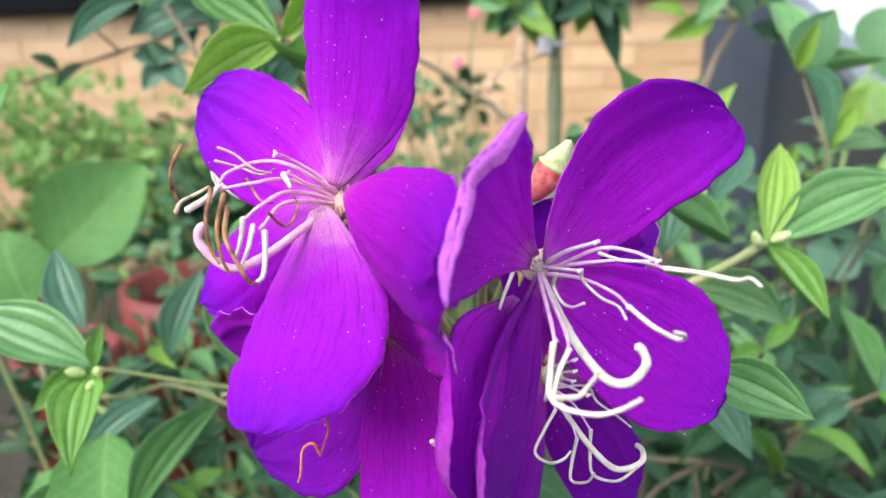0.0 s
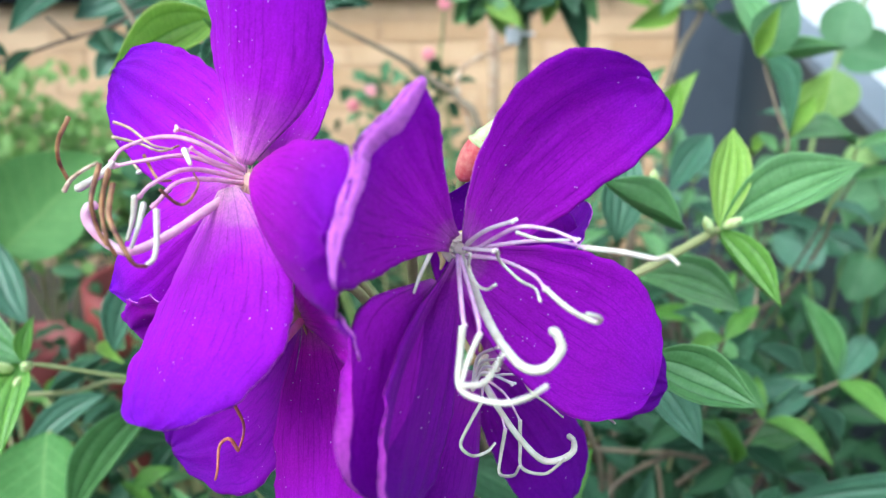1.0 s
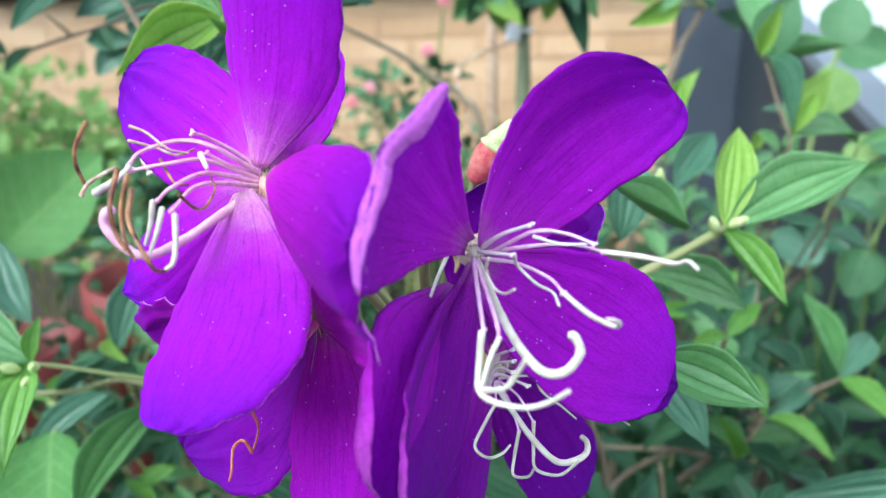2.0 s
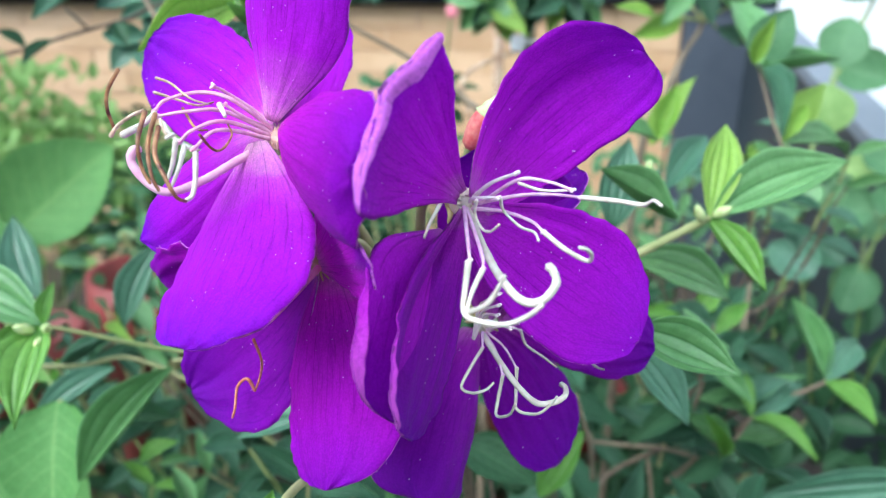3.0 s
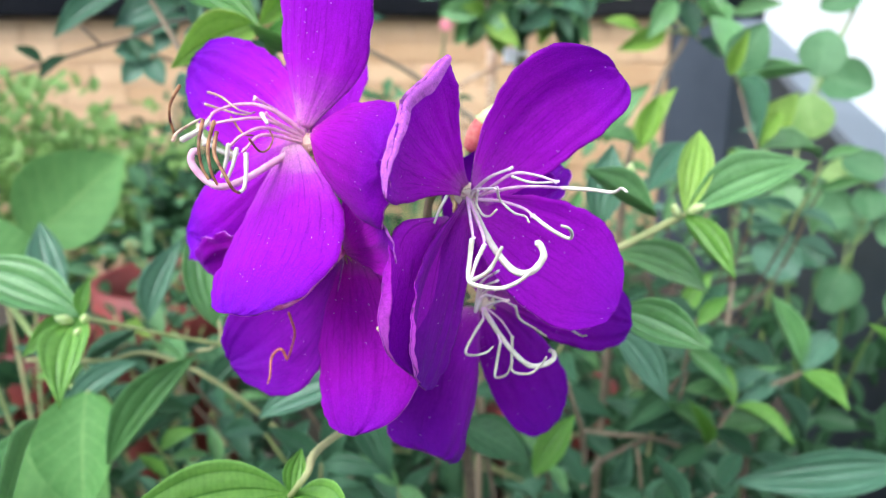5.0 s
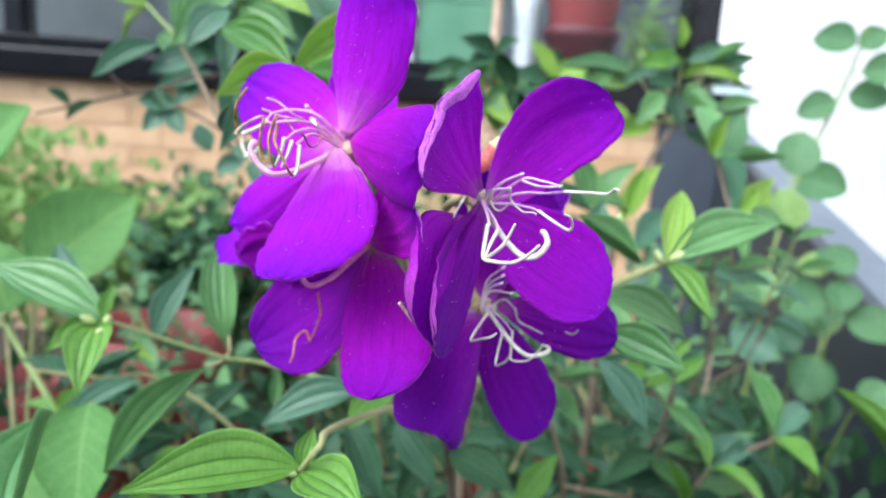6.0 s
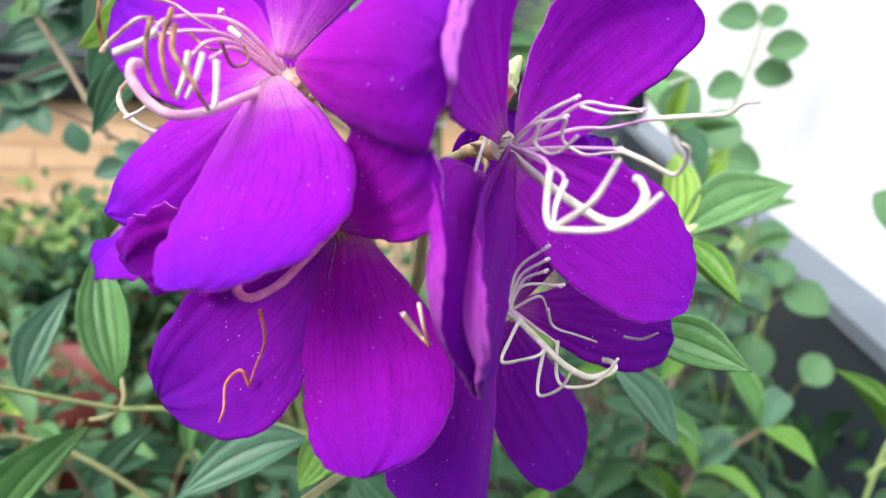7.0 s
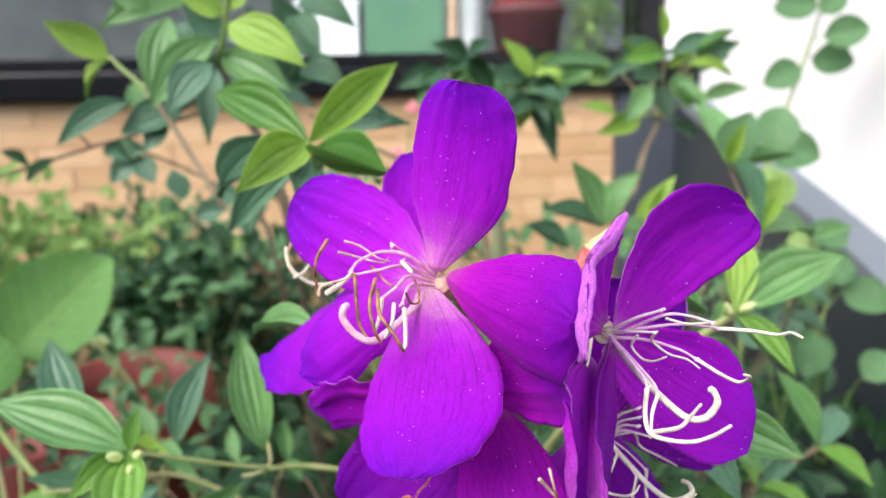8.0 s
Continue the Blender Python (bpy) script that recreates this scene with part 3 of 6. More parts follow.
def prism(bm, y0, y1, near, far, low, high):
    """A block along the side wall between two distances from it, with heights that follow y."""
    cs = []
    for y in (y0, y1):
        for d, z in ((near, low), (far, low), (far, high), (near, high)):
            cs.append(bm.verts.new((side_x(y) - d, y, z(y))))
    for a, b, c, d in ((0, 1, 2, 3), (7, 6, 5, 4), (0, 4, 5, 1), (1, 5, 6, 2), (2, 6, 7, 3), (3, 7, 4, 0)):
        bm.faces.new((cs[a], cs[b], cs[c], cs[d]))
    bmesh.ops.recalc_face_normals(bm, faces=bm.faces)


bm = bmesh.new()
prism(bm, -4.0, 2.498, -0.2, 0.0, lambda y: 0.0, lambda y: 3.2)
structure("wall_side", bm, white_paint, "plain white painted side wall")
bm = bmesh.new()
prism(bm, -0.7, 2.496, 0.002, 0.085, lambda y: 0.0, lambda y: max(0.02, edge_z(y) - 0.03))
structure("wall_base", bm, navy_base, "dark blue-grey painted base of the side wall")
bm = bmesh.new()
prism(bm, -0.7, 2.494, 0.002, 0.095, lambda y: max(0.022, edge_z(y) - 0.028), lambda y: max(0.05, edge_z(y)))
structure("trim_coping", bm, grey_coping, "sloping light grey coping along the side wall")


# unseen walls, added behind and left to cut low sky light and reflections
for name, lo, hi in (("wall_garden_back", (-4.6, -3.7, 0.0), (1.4, -3.5, 2.3)), ("wall_garden_side", (-4.6, -3.49, 0.0), (-4.4, 4.0, 2.3))):
    bm = bmesh.new()
    box(bm, lo, hi)
    structure(name, bm, render_grey, "unseen plain grey wall that cuts low sky light")


def pot(name, at, r, height, material, label, category="flower pot", group=""):
    """A thrown pot with a thick rolled rim, hollow, filled with soil."""
    p = thing(name, at, label, category, group)
    prof = [(0.0, 0.0), (0.72 * r, 0.0), (0.76 * r, 0.01 * height), (0.93 * r, 0.82 * height), (1.0 * r, 0.83 * height), (1.02 * r, 0.9 * height), (1.0 * r, height), (0.9 * r, height), (0.87 * r, 0.84 * height)]
    bm = bmesh.new()
    rings = []
    for pr, pz in prof:
        rings.append([bm.verts.new((at[0] + pr * math.cos(a), at[1] + pr * math.sin(a), at[2] + pz)) for a in (2 * math.pi * k / 40 for k in range(40))] if pr else None)
    for a, b in zip(rings[1:], rings[2:]):
        for k in range(40):
            bm.faces.new((a[k], a[(k + 1) % 40], b[(k + 1) % 40], b[k]))
    bm.faces.new(rings[1][::-1])
    part("body", bm, material, p)
    bm = bmesh.new()
    bmesh.ops.create_circle(bm, cap_ends=True, segments=32, radius=0.87 * r)
    for v in bm.verts:
        v.co += Vector((at[0], at[1], at[2] + 0.85 * height + 0.006 * noise.noise(v.co * 40)))
    part("soil", bm, soil_mat, p)
    return p


# things behind the glass
def crate(name, lo, hi, material, label, category):
    c = thing(name, ((lo[0] + hi[0]) / 2, (lo[1] + hi[1]) / 2, lo[2]), label, category)
    bm = bmesh.new()
    box(bm, lo, hi, 0.008)
    part("body", bm, material, c, smooth=False)
    bm = bmesh.new()
    box(bm, (lo[0] - 0.006, lo[1] - 0.006, hi[2] - 0.028), (hi[0] + 0.006, hi[1] + 0.006, hi[2] + 0.004), 0.005)
    part("rim", bm, material, c, smooth=False)


crate("plastic_box", (-0.34, 2.80, 1.056), (-0.11, 3.0, 1.30), white_plastic, "white plastic box on the shelf behind the glass", "box")
crate("planter_box", (-0.085, 2.80, 1.056), (0.22, 3.0, 1.36), green_plastic, "dull green plastic planter box behind the glass", "planter")
pot("plant_pot", (0.565, 2.92, 1.056), 0.155, 0.222, maroon, "maroon glazed pot on the shelf behind the glass")
pot("plant_pot", (0.565, 2.92, 1.280), 0.168, 0.24, red_plastic, "faded red plastic pot stacked on a maroon pot")
pot("plant_pot", (0.335, 2.90, 1.056), 0.052, 0.36, white_plastic, "tall white plastic pot behind the glass")


# ---- the flowering shrub ----
shrub = thing("flowering_shrub", (0.05, 0.55, 0.0), "flowering shrub with violet blossoms and ribbed green leaves", "shrub")

flower_a = receptacle(shrub, "violet flower with pink filaments and withered brown anthers", (-0.0245, 0.1658, 0.8573), (-0.35, -0.75, 0.5))
ovary(flower_a, (-0.0252, 0.1662, 0.8574), (-0.35, -0.75, 0.5), 0.0009, ovary_cream, "pink-cream streaked middle of the flower", True)
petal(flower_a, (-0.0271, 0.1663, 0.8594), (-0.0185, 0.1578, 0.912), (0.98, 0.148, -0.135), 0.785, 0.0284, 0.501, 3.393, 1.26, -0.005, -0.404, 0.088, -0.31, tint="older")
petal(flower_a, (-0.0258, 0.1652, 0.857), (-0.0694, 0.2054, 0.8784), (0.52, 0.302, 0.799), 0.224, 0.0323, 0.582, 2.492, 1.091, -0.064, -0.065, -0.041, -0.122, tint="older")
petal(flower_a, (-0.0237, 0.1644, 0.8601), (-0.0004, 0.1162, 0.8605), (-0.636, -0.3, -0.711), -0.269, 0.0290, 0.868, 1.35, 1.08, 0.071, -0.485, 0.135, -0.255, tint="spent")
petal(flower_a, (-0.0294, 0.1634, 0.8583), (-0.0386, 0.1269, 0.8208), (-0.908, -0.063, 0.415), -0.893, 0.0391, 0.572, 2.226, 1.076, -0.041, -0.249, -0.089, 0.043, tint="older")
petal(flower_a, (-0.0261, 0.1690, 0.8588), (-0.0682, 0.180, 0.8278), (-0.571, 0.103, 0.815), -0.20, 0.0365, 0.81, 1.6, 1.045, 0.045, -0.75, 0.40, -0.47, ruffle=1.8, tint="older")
strand(flower_a, "style_pink", 0.0013, (-0.0267, 0.1679, 0.8561), (-0.0333, 0.1584, 0.8527), (-0.0389, 0.1518, 0.8497), (-0.0439, 0.1457, 0.8485), (-0.048, 0.1449, 0.8504), (-0.0511, 0.145, 0.8546), (-0.051, 0.1455, 0.8573), (-0.0502, 0.1472, 0.8576))
strand(flower_a, "filament_broad", 0.0006, (-0.026, 0.1711, 0.8576), (-0.031, 0.1714, 0.8626), (-0.0368, 0.1665, 0.8679), (-0.038, 0.1622, 0.8694))
strand(flower_a, "filament_broad", 0.0006, (-0.0259, 0.1686, 0.8586), (-0.0341, 0.1617, 0.8667), (-0.0411, 0.1608, 0.8682), (-0.047, 0.1566, 0.8669), (-0.0492, 0.1553, 0.8647))
strand(flower_a, "filament_broad", 0.0006, (-0.026, 0.1685, 0.8576), (-0.0354, 0.1606, 0.864), (-0.0419, 0.155, 0.8646), (-0.0487, 0.1551, 0.8635))
strand(flower_a, "filament_broad", 0.0006, (-0.026, 0.1683, 0.8569), (-0.034, 0.1561, 0.8623), (-0.0379, 0.1466, 0.8618), (-0.0413, 0.1471, 0.8591))
strand(flower_a, "filament_broad", 0.0006, (-0.026, 0.1682, 0.8563), (-0.0338, 0.1515, 0.8611), (-0.0366, 0.142, 0.8586))
strand(flower_a, "filament_broad", 0.0006, (-0.026, 0.171, 0.8576), (-0.0314, 0.1636, 0.8621), (-0.0354, 0.1612, 0.8655))
strand(flower_a, "anther", 0.001, (-0.0414, 0.1452, 0.8596), (-0.0421, 0.1443, 0.8553), (-0.0435, 0.1437, 0.8514))
strand(flower_a, "anther", 0.0009, (-0.0384, 0.1419, 0.8591), (-0.0391, 0.1394, 0.8551), (-0.0409, 0.1392, 0.8513))
strand(flower_a, "anther", 0.001, (-0.036, 0.1413, 0.8579), (-0.0359, 0.1391, 0.8526), (-0.0361, 0.1372, 0.8499), (-0.037, 0.1358, 0.8491))
strand(flower_a, "anther_brown", 0.0008, (-0.0545, 0.1516, 0.8738), (-0.0573, 0.1515, 0.8694), (-0.0581, 0.1518, 0.8654), (-0.0581, 0.1537, 0.8609), (-0.058, 0.1514, 0.8597))
strand(flower_a, "anther_tan", 0.0008, (-0.0574, 0.1502, 0.8597), (-0.0566, 0.1521, 0.8616), (-0.0504, 0.146, 0.8648), (-0.0486, 0.148, 0.8657))
strand(flower_a, "anther_brown", 0.0009, (-0.0479, 0.1471, 0.8655), (-0.0475, 0.1408, 0.8602), (-0.047, 0.1402, 0.8548), (-0.0455, 0.1397, 0.8517))
strand(flower_a, "anther_brown", 0.0009, (-0.0427, 0.1396, 0.8661), (-0.0443, 0.138, 0.86), (-0.0433, 0.1355, 0.8545), (-0.0419, 0.135, 0.8513))
strand(flower_a, "anther_brown", 0.0009, (-0.0423, 0.1394, 0.8635), (-0.042, 0.1353, 0.8588), (-0.0389, 0.1315, 0.8547), (-0.037, 0.1309, 0.8511), (-0.0364, 0.1341, 0.8494))
strand(flower_a, "anther_tan", 0.0006, (-0.0508, 0.162, 0.8713), (-0.0467, 0.1599, 0.8702), (-0.0421, 0.158, 0.8672), (-0.0389, 0.1605, 0.8656))
strand(flower_a, "anther_tan", 0.0006, (-0.0529, 0.1649, 0.8678), (-0.0478, 0.1659, 0.866), (-0.0412, 0.16, 0.8654), (-0.0393, 0.1654, 0.8655))
strand(flower_a, "anther_brown", 0.0006, (-0.0439, 0.1579, 0.865), (-0.0395, 0.1523, 0.8614), (-0.0367, 0.1521, 0.8609))
strand(flower_a, "anther_brown", 0.0006, (-0.0354, 0.1428, 0.8614), (-0.0342, 0.1464, 0.8578), (-0.0321, 0.1468, 0.8578), (-0.0319, 0.1532, 0.8597), (-0.0328, 0.154, 0.862))
strand(flower_a, "anther", 0.0013, (-0.0556, 0.1518, 0.8597), (-0.0513, 0.1536, 0.8621), (-0.0488, 0.1547, 0.8644))
strand(flower_a, "anther", 0.0008, (-0.038, 0.1622, 0.8693), (-0.0385, 0.1633, 0.8701))
strand(flower_a, "anther", 0.0011, (-0.0358, 0.1588, 0.8657), (-0.0333, 0.1542, 0.8637))

flower_b = receptacle(shrub, "violet flower with long cream-white stamens", (0.0195, 0.1573, 0.8439), (0.35, -0.9, 0.1))
ovary(flower_b, (0.0198, 0.1564, 0.844), (0.35, -0.9, 0.1), 0.0018, ovary_pale, "pale greenish ring in the middle of the flower")
petal(flower_b, (0.0197, 0.1568, 0.8449), (0.0041, 0.1227, 0.8727), (0.986, -0.037, 0.163), -0.718, 0.0356, 0.954, 2.117, 1.357, -0.059, 0.317, -0.182, -0.204, ruffle=0.6, flap=(0.36, 0.66, 0.0034, 0.30))
petal(flower_b, (0.0219, 0.1558, 0.8416), (0.0607, 0.1608, 0.8762), (0.584, -0.324, -0.744), -0.739, 0.0298, 0.591, 2.632, 0.697, -0.133, 0.334, -0.189, 0.564, groove=(-0.35, 0.0022, 0.16))
petal(flower_b, (0.0191, 0.1576, 0.842), (0.0628, 0.1535, 0.8116), (-0.597, -0.22, -0.772), -0.074, 0.0351, 0.681, 1.844, 0.95, -0.082, 0.206, -0.02, 0.542)
petal(flower_b, (0.0168, 0.1564, 0.8371), (0.0074, 0.1258, 0.8027), (-0.972, 0.157, 0.174), 1.089, 0.0372, 0.423, 3.782, 1.222, 0.045, -0.083, 0.402, 0.072, ruffle=0.4, roll_side=0.085, roll_from=0.35, tint="fresh")
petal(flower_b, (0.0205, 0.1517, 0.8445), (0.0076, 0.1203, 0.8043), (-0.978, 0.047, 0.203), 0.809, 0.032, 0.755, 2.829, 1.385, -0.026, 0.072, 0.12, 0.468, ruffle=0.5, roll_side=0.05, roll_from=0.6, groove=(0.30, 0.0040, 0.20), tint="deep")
strand(flower_b, "filament", 0.0006, (0.021, 0.1569, 0.8441), (0.0251, 0.1484, 0.8502), (0.0304, 0.1437, 0.8536))
strand(flower_b, "filament_pink", 0.0005, (0.0235, 0.1544, 0.8443), (0.0307, 0.1438, 0.8521), (0.037, 0.1426, 0.852), (0.0415, 0.1383, 0.8512))
strand(flower_b, "anther", 0.0006, (0.0307, 0.1421, 0.8518), (0.0356, 0.1407, 0.8506), (0.0412, 0.1396, 0.8509))
strand(flower_b, "filament_pink", 0.0005, (0.0216, 0.1567, 0.8435), (0.0318, 0.1491, 0.8475), (0.0389, 0.1479, 0.848), (0.0433, 0.1383, 0.8497))
strand(flower_b, "anther", 0.0008, (0.0433, 0.1383, 0.8497), (0.0491, 0.1339, 0.8502), (0.0533, 0.1291, 0.8506), (0.0543, 0.1255, 0.8523), (0.0546, 0.1213, 0.8524))
strand(flower_b, "filament_pink", 0.0005, (0.0216, 0.1545, 0.843), (0.0282, 0.1493, 0.8438), (0.0335, 0.1405, 0.844), (0.0351, 0.1328, 0.844))
strand(flower_b, "anther", 0.0008, (0.0351, 0.1328, 0.844), (0.0387, 0.1284, 0.8419), (0.0429, 0.1274, 0.8398), (0.0433, 0.1242, 0.8415), (0.0417, 0.1197, 0.8443), (0.0397, 0.1186, 0.8453))
strand(flower_b, "anther", 0.0006, (0.0268, 0.1388, 0.8493), (0.0279, 0.1435, 0.8455), (0.0312, 0.1406, 0.8428), (0.0335, 0.1348, 0.8433), (0.0336, 0.128, 0.8436))
strand(flower_b, "anther", 0.0006, (0.0219, 0.1382, 0.849), (0.0217, 0.1414, 0.8452), (0.023, 0.138, 0.8431), (0.0246, 0.1343, 0.8435), (0.026, 0.1295, 0.8463))
strand(flower_b, "style", 0.0012, (0.0203, 0.1561, 0.8427), (0.024, 0.1413, 0.8373), (0.0271, 0.1318, 0.834), (0.0307, 0.1268, 0.8316), (0.0343, 0.1249, 0.8323), (0.0369, 0.1248, 0.8358), (0.0363, 0.1253, 0.8384), (0.0353, 0.1256, 0.8393))
strand(flower_b, "filament_pink", 0.0005, (0.0197, 0.1522, 0.8439), (0.02, 0.1307, 0.8423), (0.0203, 0.1262, 0.8401))
strand(flower_b, "anther", 0.001, (0.02, 0.1258, 0.8401), (0.0194, 0.1248, 0.8341), (0.0192, 0.121, 0.8314), (0.0214, 0.1172, 0.8314), (0.0262, 0.1142, 0.832), (0.0298, 0.1115, 0.8346), (0.0323, 0.1091, 0.8379))
strand(flower_b, "filament_pink", 0.0005, (0.0202, 0.1518, 0.8437), (0.0227, 0.1303, 0.8403), (0.0229, 0.1261, 0.8384))
strand(flower_b, "anther", 0.0009, (0.0229, 0.1261, 0.8384), (0.021, 0.1244, 0.8348), (0.0197, 0.1216, 0.8316))
strand(flower_b, "anther", 0.0009, (0.0199, 0.121, 0.8314), (0.0228, 0.1138, 0.8358), (0.0244, 0.1121, 0.8389), (0.0257, 0.1098, 0.8429))
strand(flower_b, "filament", 0.0005, (0.021, 0.1569, 0.8438), (0.0215, 0.1446, 0.8479), (0.0264, 0.1378, 0.8497))
strand(flower_b, "filament", 0.0006, (0.0205, 0.1651, 0.843), (0.0178, 0.1598, 0.8464), (0.0157, 0.1558, 0.847), (0.015, 0.1534, 0.8459))
strand(flower_b, "anther", 0.0008, (0.015, 0.1534, 0.8459), (0.0136, 0.1497, 0.8439), (0.012, 0.1458, 0.8417), (0.0109, 0.144, 0.8391))

flower_c = receptacle(shrub, "violet flower with hooked white stamens below another", (0.0275, 0.1847, 0.8011), (0.35, -0.85, -0.05), 0.004, 0.001)
ovary(flower_c, (0.0278, 0.1839, 0.8011), (0.35, -0.85, -0.05), 0.0016, ovary_pale, "pale greenish ring in the middle of the flower")
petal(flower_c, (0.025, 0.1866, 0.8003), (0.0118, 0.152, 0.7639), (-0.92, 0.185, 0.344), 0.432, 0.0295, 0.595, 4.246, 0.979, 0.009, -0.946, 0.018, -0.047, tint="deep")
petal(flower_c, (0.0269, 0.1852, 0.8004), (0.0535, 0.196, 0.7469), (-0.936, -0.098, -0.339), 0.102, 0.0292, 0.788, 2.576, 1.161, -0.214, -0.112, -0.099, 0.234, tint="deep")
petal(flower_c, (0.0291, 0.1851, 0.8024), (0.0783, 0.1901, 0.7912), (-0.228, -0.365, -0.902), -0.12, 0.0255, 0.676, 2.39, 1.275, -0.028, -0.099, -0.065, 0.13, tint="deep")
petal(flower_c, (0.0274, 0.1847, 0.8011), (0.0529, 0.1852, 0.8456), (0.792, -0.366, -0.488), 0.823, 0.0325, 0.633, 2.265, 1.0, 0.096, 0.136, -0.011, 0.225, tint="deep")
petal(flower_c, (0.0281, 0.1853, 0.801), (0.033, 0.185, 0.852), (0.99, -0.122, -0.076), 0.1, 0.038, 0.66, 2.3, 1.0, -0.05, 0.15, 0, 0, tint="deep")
strand(flower_c, "style", 0.001, (0.0256, 0.1695, 0.8045), (0.0303, 0.1607, 0.7999), (0.0344, 0.156, 0.796), (0.0383, 0.1516, 0.7944), (0.0423, 0.151, 0.795), (0.0452, 0.1527, 0.7958), (0.0461, 0.1568, 0.7958), (0.0455, 0.1596, 0.7953))
strand(flower_c, "anther", 0.0007, (0.025, 0.159, 0.8057), (0.0221, 0.1559, 0.8021), (0.0197, 0.1532, 0.7979), (0.0219, 0.1442, 0.8012), (0.0251, 0.1443, 0.802), (0.0271, 0.1464, 0.8027))
strand(flower_c, "anther", 0.0007, (0.0301, 0.1566, 0.7992), (0.0291, 0.1568, 0.792), (0.0286, 0.1532, 0.7898), (0.0312, 0.1474, 0.7936), (0.0321, 0.1435, 0.7988))
strand(flower_c, "anther", 0.0007, (0.0337, 0.1583, 0.8005), (0.0338, 0.1583, 0.7929), (0.0336, 0.1518, 0.7923), (0.0378, 0.1469, 0.7942), (0.0407, 0.1448, 0.7981), (0.0416, 0.1427, 0.8013))
strand(flower_c, "filament_pink", 0.0004, (0.0259, 0.1708, 0.8046), (0.0288, 0.166, 0.8016), (0.0301, 0.1567, 0.7993))
strand(flower_c, "filament_pink", 0.0004, (0.0266, 0.1708, 0.8046), (0.0312, 0.1688, 0.8013), (0.0338, 0.1592, 0.8))
strand(flower_c, "filament_pink", 0.0004, (0.0254, 0.1692, 0.8053), (0.025, 0.159, 0.8057))
strand(flower_c, "anther", 0.0006, (0.0361, 0.174, 0.804), (0.0377, 0.1738, 0.7996), (0.0415, 0.1677, 0.7991), (0.0443, 0.1617, 0.7991))
strand(flower_c, "filament", 0.0004, (0.0267, 0.1712, 0.805), (0.0308, 0.1641, 0.8096), (0.0361, 0.1741, 0.8038))
strand(flower_c, "anther", 0.0006, (0.0534, 0.1669, 0.7985), (0.0545, 0.1599, 0.8), (0.054, 0.1511, 0.804))
strand(flower_c, "filament", 0.0005, (0.0228, 0.1613, 0.8071), (0.024, 0.1591, 0.8167), (0.0283, 0.1517, 0.8232))
strand(flower_c, "filament", 0.0005, (0.0228, 0.1613, 0.8071), (0.0246, 0.1587, 0.8154), (0.0282, 0.1511, 0.8206))
strand(flower_c, "filament", 0.0005, (0.0228, 0.1613, 0.8071), (0.0252, 0.1585, 0.8145), (0.0279, 0.1507, 0.8182))
strand(flower_c, "filament", 0.0005, (0.0228, 0.1613, 0.8071), (0.0252, 0.1582, 0.8134), (0.0312, 0.1496, 0.8153))

flower_d = receptacle(shrub, "violet flower that has shed its stamens", (-0.0154, 0.1628, 0.8272), (-0.25, -0.95, 0), 0.0055, 0.001)
ovary(flower_d, (-0.0158, 0.1612, 0.8274), (-0.25, -0.95, 0.0), 0.0013, calyx_mat, "dry tan middle of a spent flower", True)
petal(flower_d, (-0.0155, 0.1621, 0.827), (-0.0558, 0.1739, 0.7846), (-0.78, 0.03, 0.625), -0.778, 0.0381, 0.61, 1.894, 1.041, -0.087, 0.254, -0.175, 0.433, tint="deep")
petal(flower_d, (-0.0137, 0.1628, 0.8272), (-0.011, 0.1297, 0.7852), (-0.98, -0.195, 0.04), -0.385, 0.0311, 0.674, 2.094, 0.948, -0.044, -0.27, -0.133, -0.347, tint="spent")
petal(flower_d, (-0.0166, 0.1621, 0.8271), (-0.0014, 0.1238, 0.8451), (-0.039, -0.305, -0.951), -0.408, 0.0266, 0.702, 2.218, 0.925, -0.055, 0.036, -0.037, -0.017, tint="spent")
petal(flower_d, (-0.0165, 0.1638, 0.8269), (-0.0656, 0.1842, 0.8133), (-0.35, 0.1, 0.93), -0.021, 0.0249, 0.72, 1.5, 1.0, 0.118, -0.176, -0.012, 0.582, ruffle=3.5, groove=(0.1, 0.003, 0.3), tint="spent")
strand(flower_d, "style_rose", 0.0012, (-0.0154, 0.16, 0.8265), (-0.0209, 0.1537, 0.8215), (-0.0264, 0.1514, 0.8162), (-0.0316, 0.149, 0.8139), (-0.0335, 0.1432, 0.8161), (-0.0333, 0.1378, 0.8197))
strand(flower_d, "anther_orange", 0.0006, (-0.0308, 0.1529, 0.8104), (-0.0303, 0.1564, 0.8029), (-0.0333, 0.1643, 0.7943), (-0.0346, 0.1633, 0.7907))
strand(flower_d, "anther_orange", 0.0007, (-0.0344, 0.1624, 0.7911), (-0.0361, 0.1621, 0.7947), (-0.0396, 0.1644, 0.7911), (-0.0398, 0.1615, 0.7865), (-0.0409, 0.1619, 0.7832))
strand(flower_d, "anther_tan", 0.001, (-0.0037, 0.1339, 0.8139), (-0.0007, 0.1355, 0.8098), (0.0012, 0.1341, 0.8077))
strand(flower_d, "anther_tan", 0.0008, (-0.0005, 0.1367, 0.8151), (0, 0.1341, 0.8117), (0.0012, 0.1341, 0.8077))

flower_e = receptacle(shrub, "violet flower with crumpled petals behind another", (-0.036, 0.232, 0.842), (-0.6, 0.2, 0.5))
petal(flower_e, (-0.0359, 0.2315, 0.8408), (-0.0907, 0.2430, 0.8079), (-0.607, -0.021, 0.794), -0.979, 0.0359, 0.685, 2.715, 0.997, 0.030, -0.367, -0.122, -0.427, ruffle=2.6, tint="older")
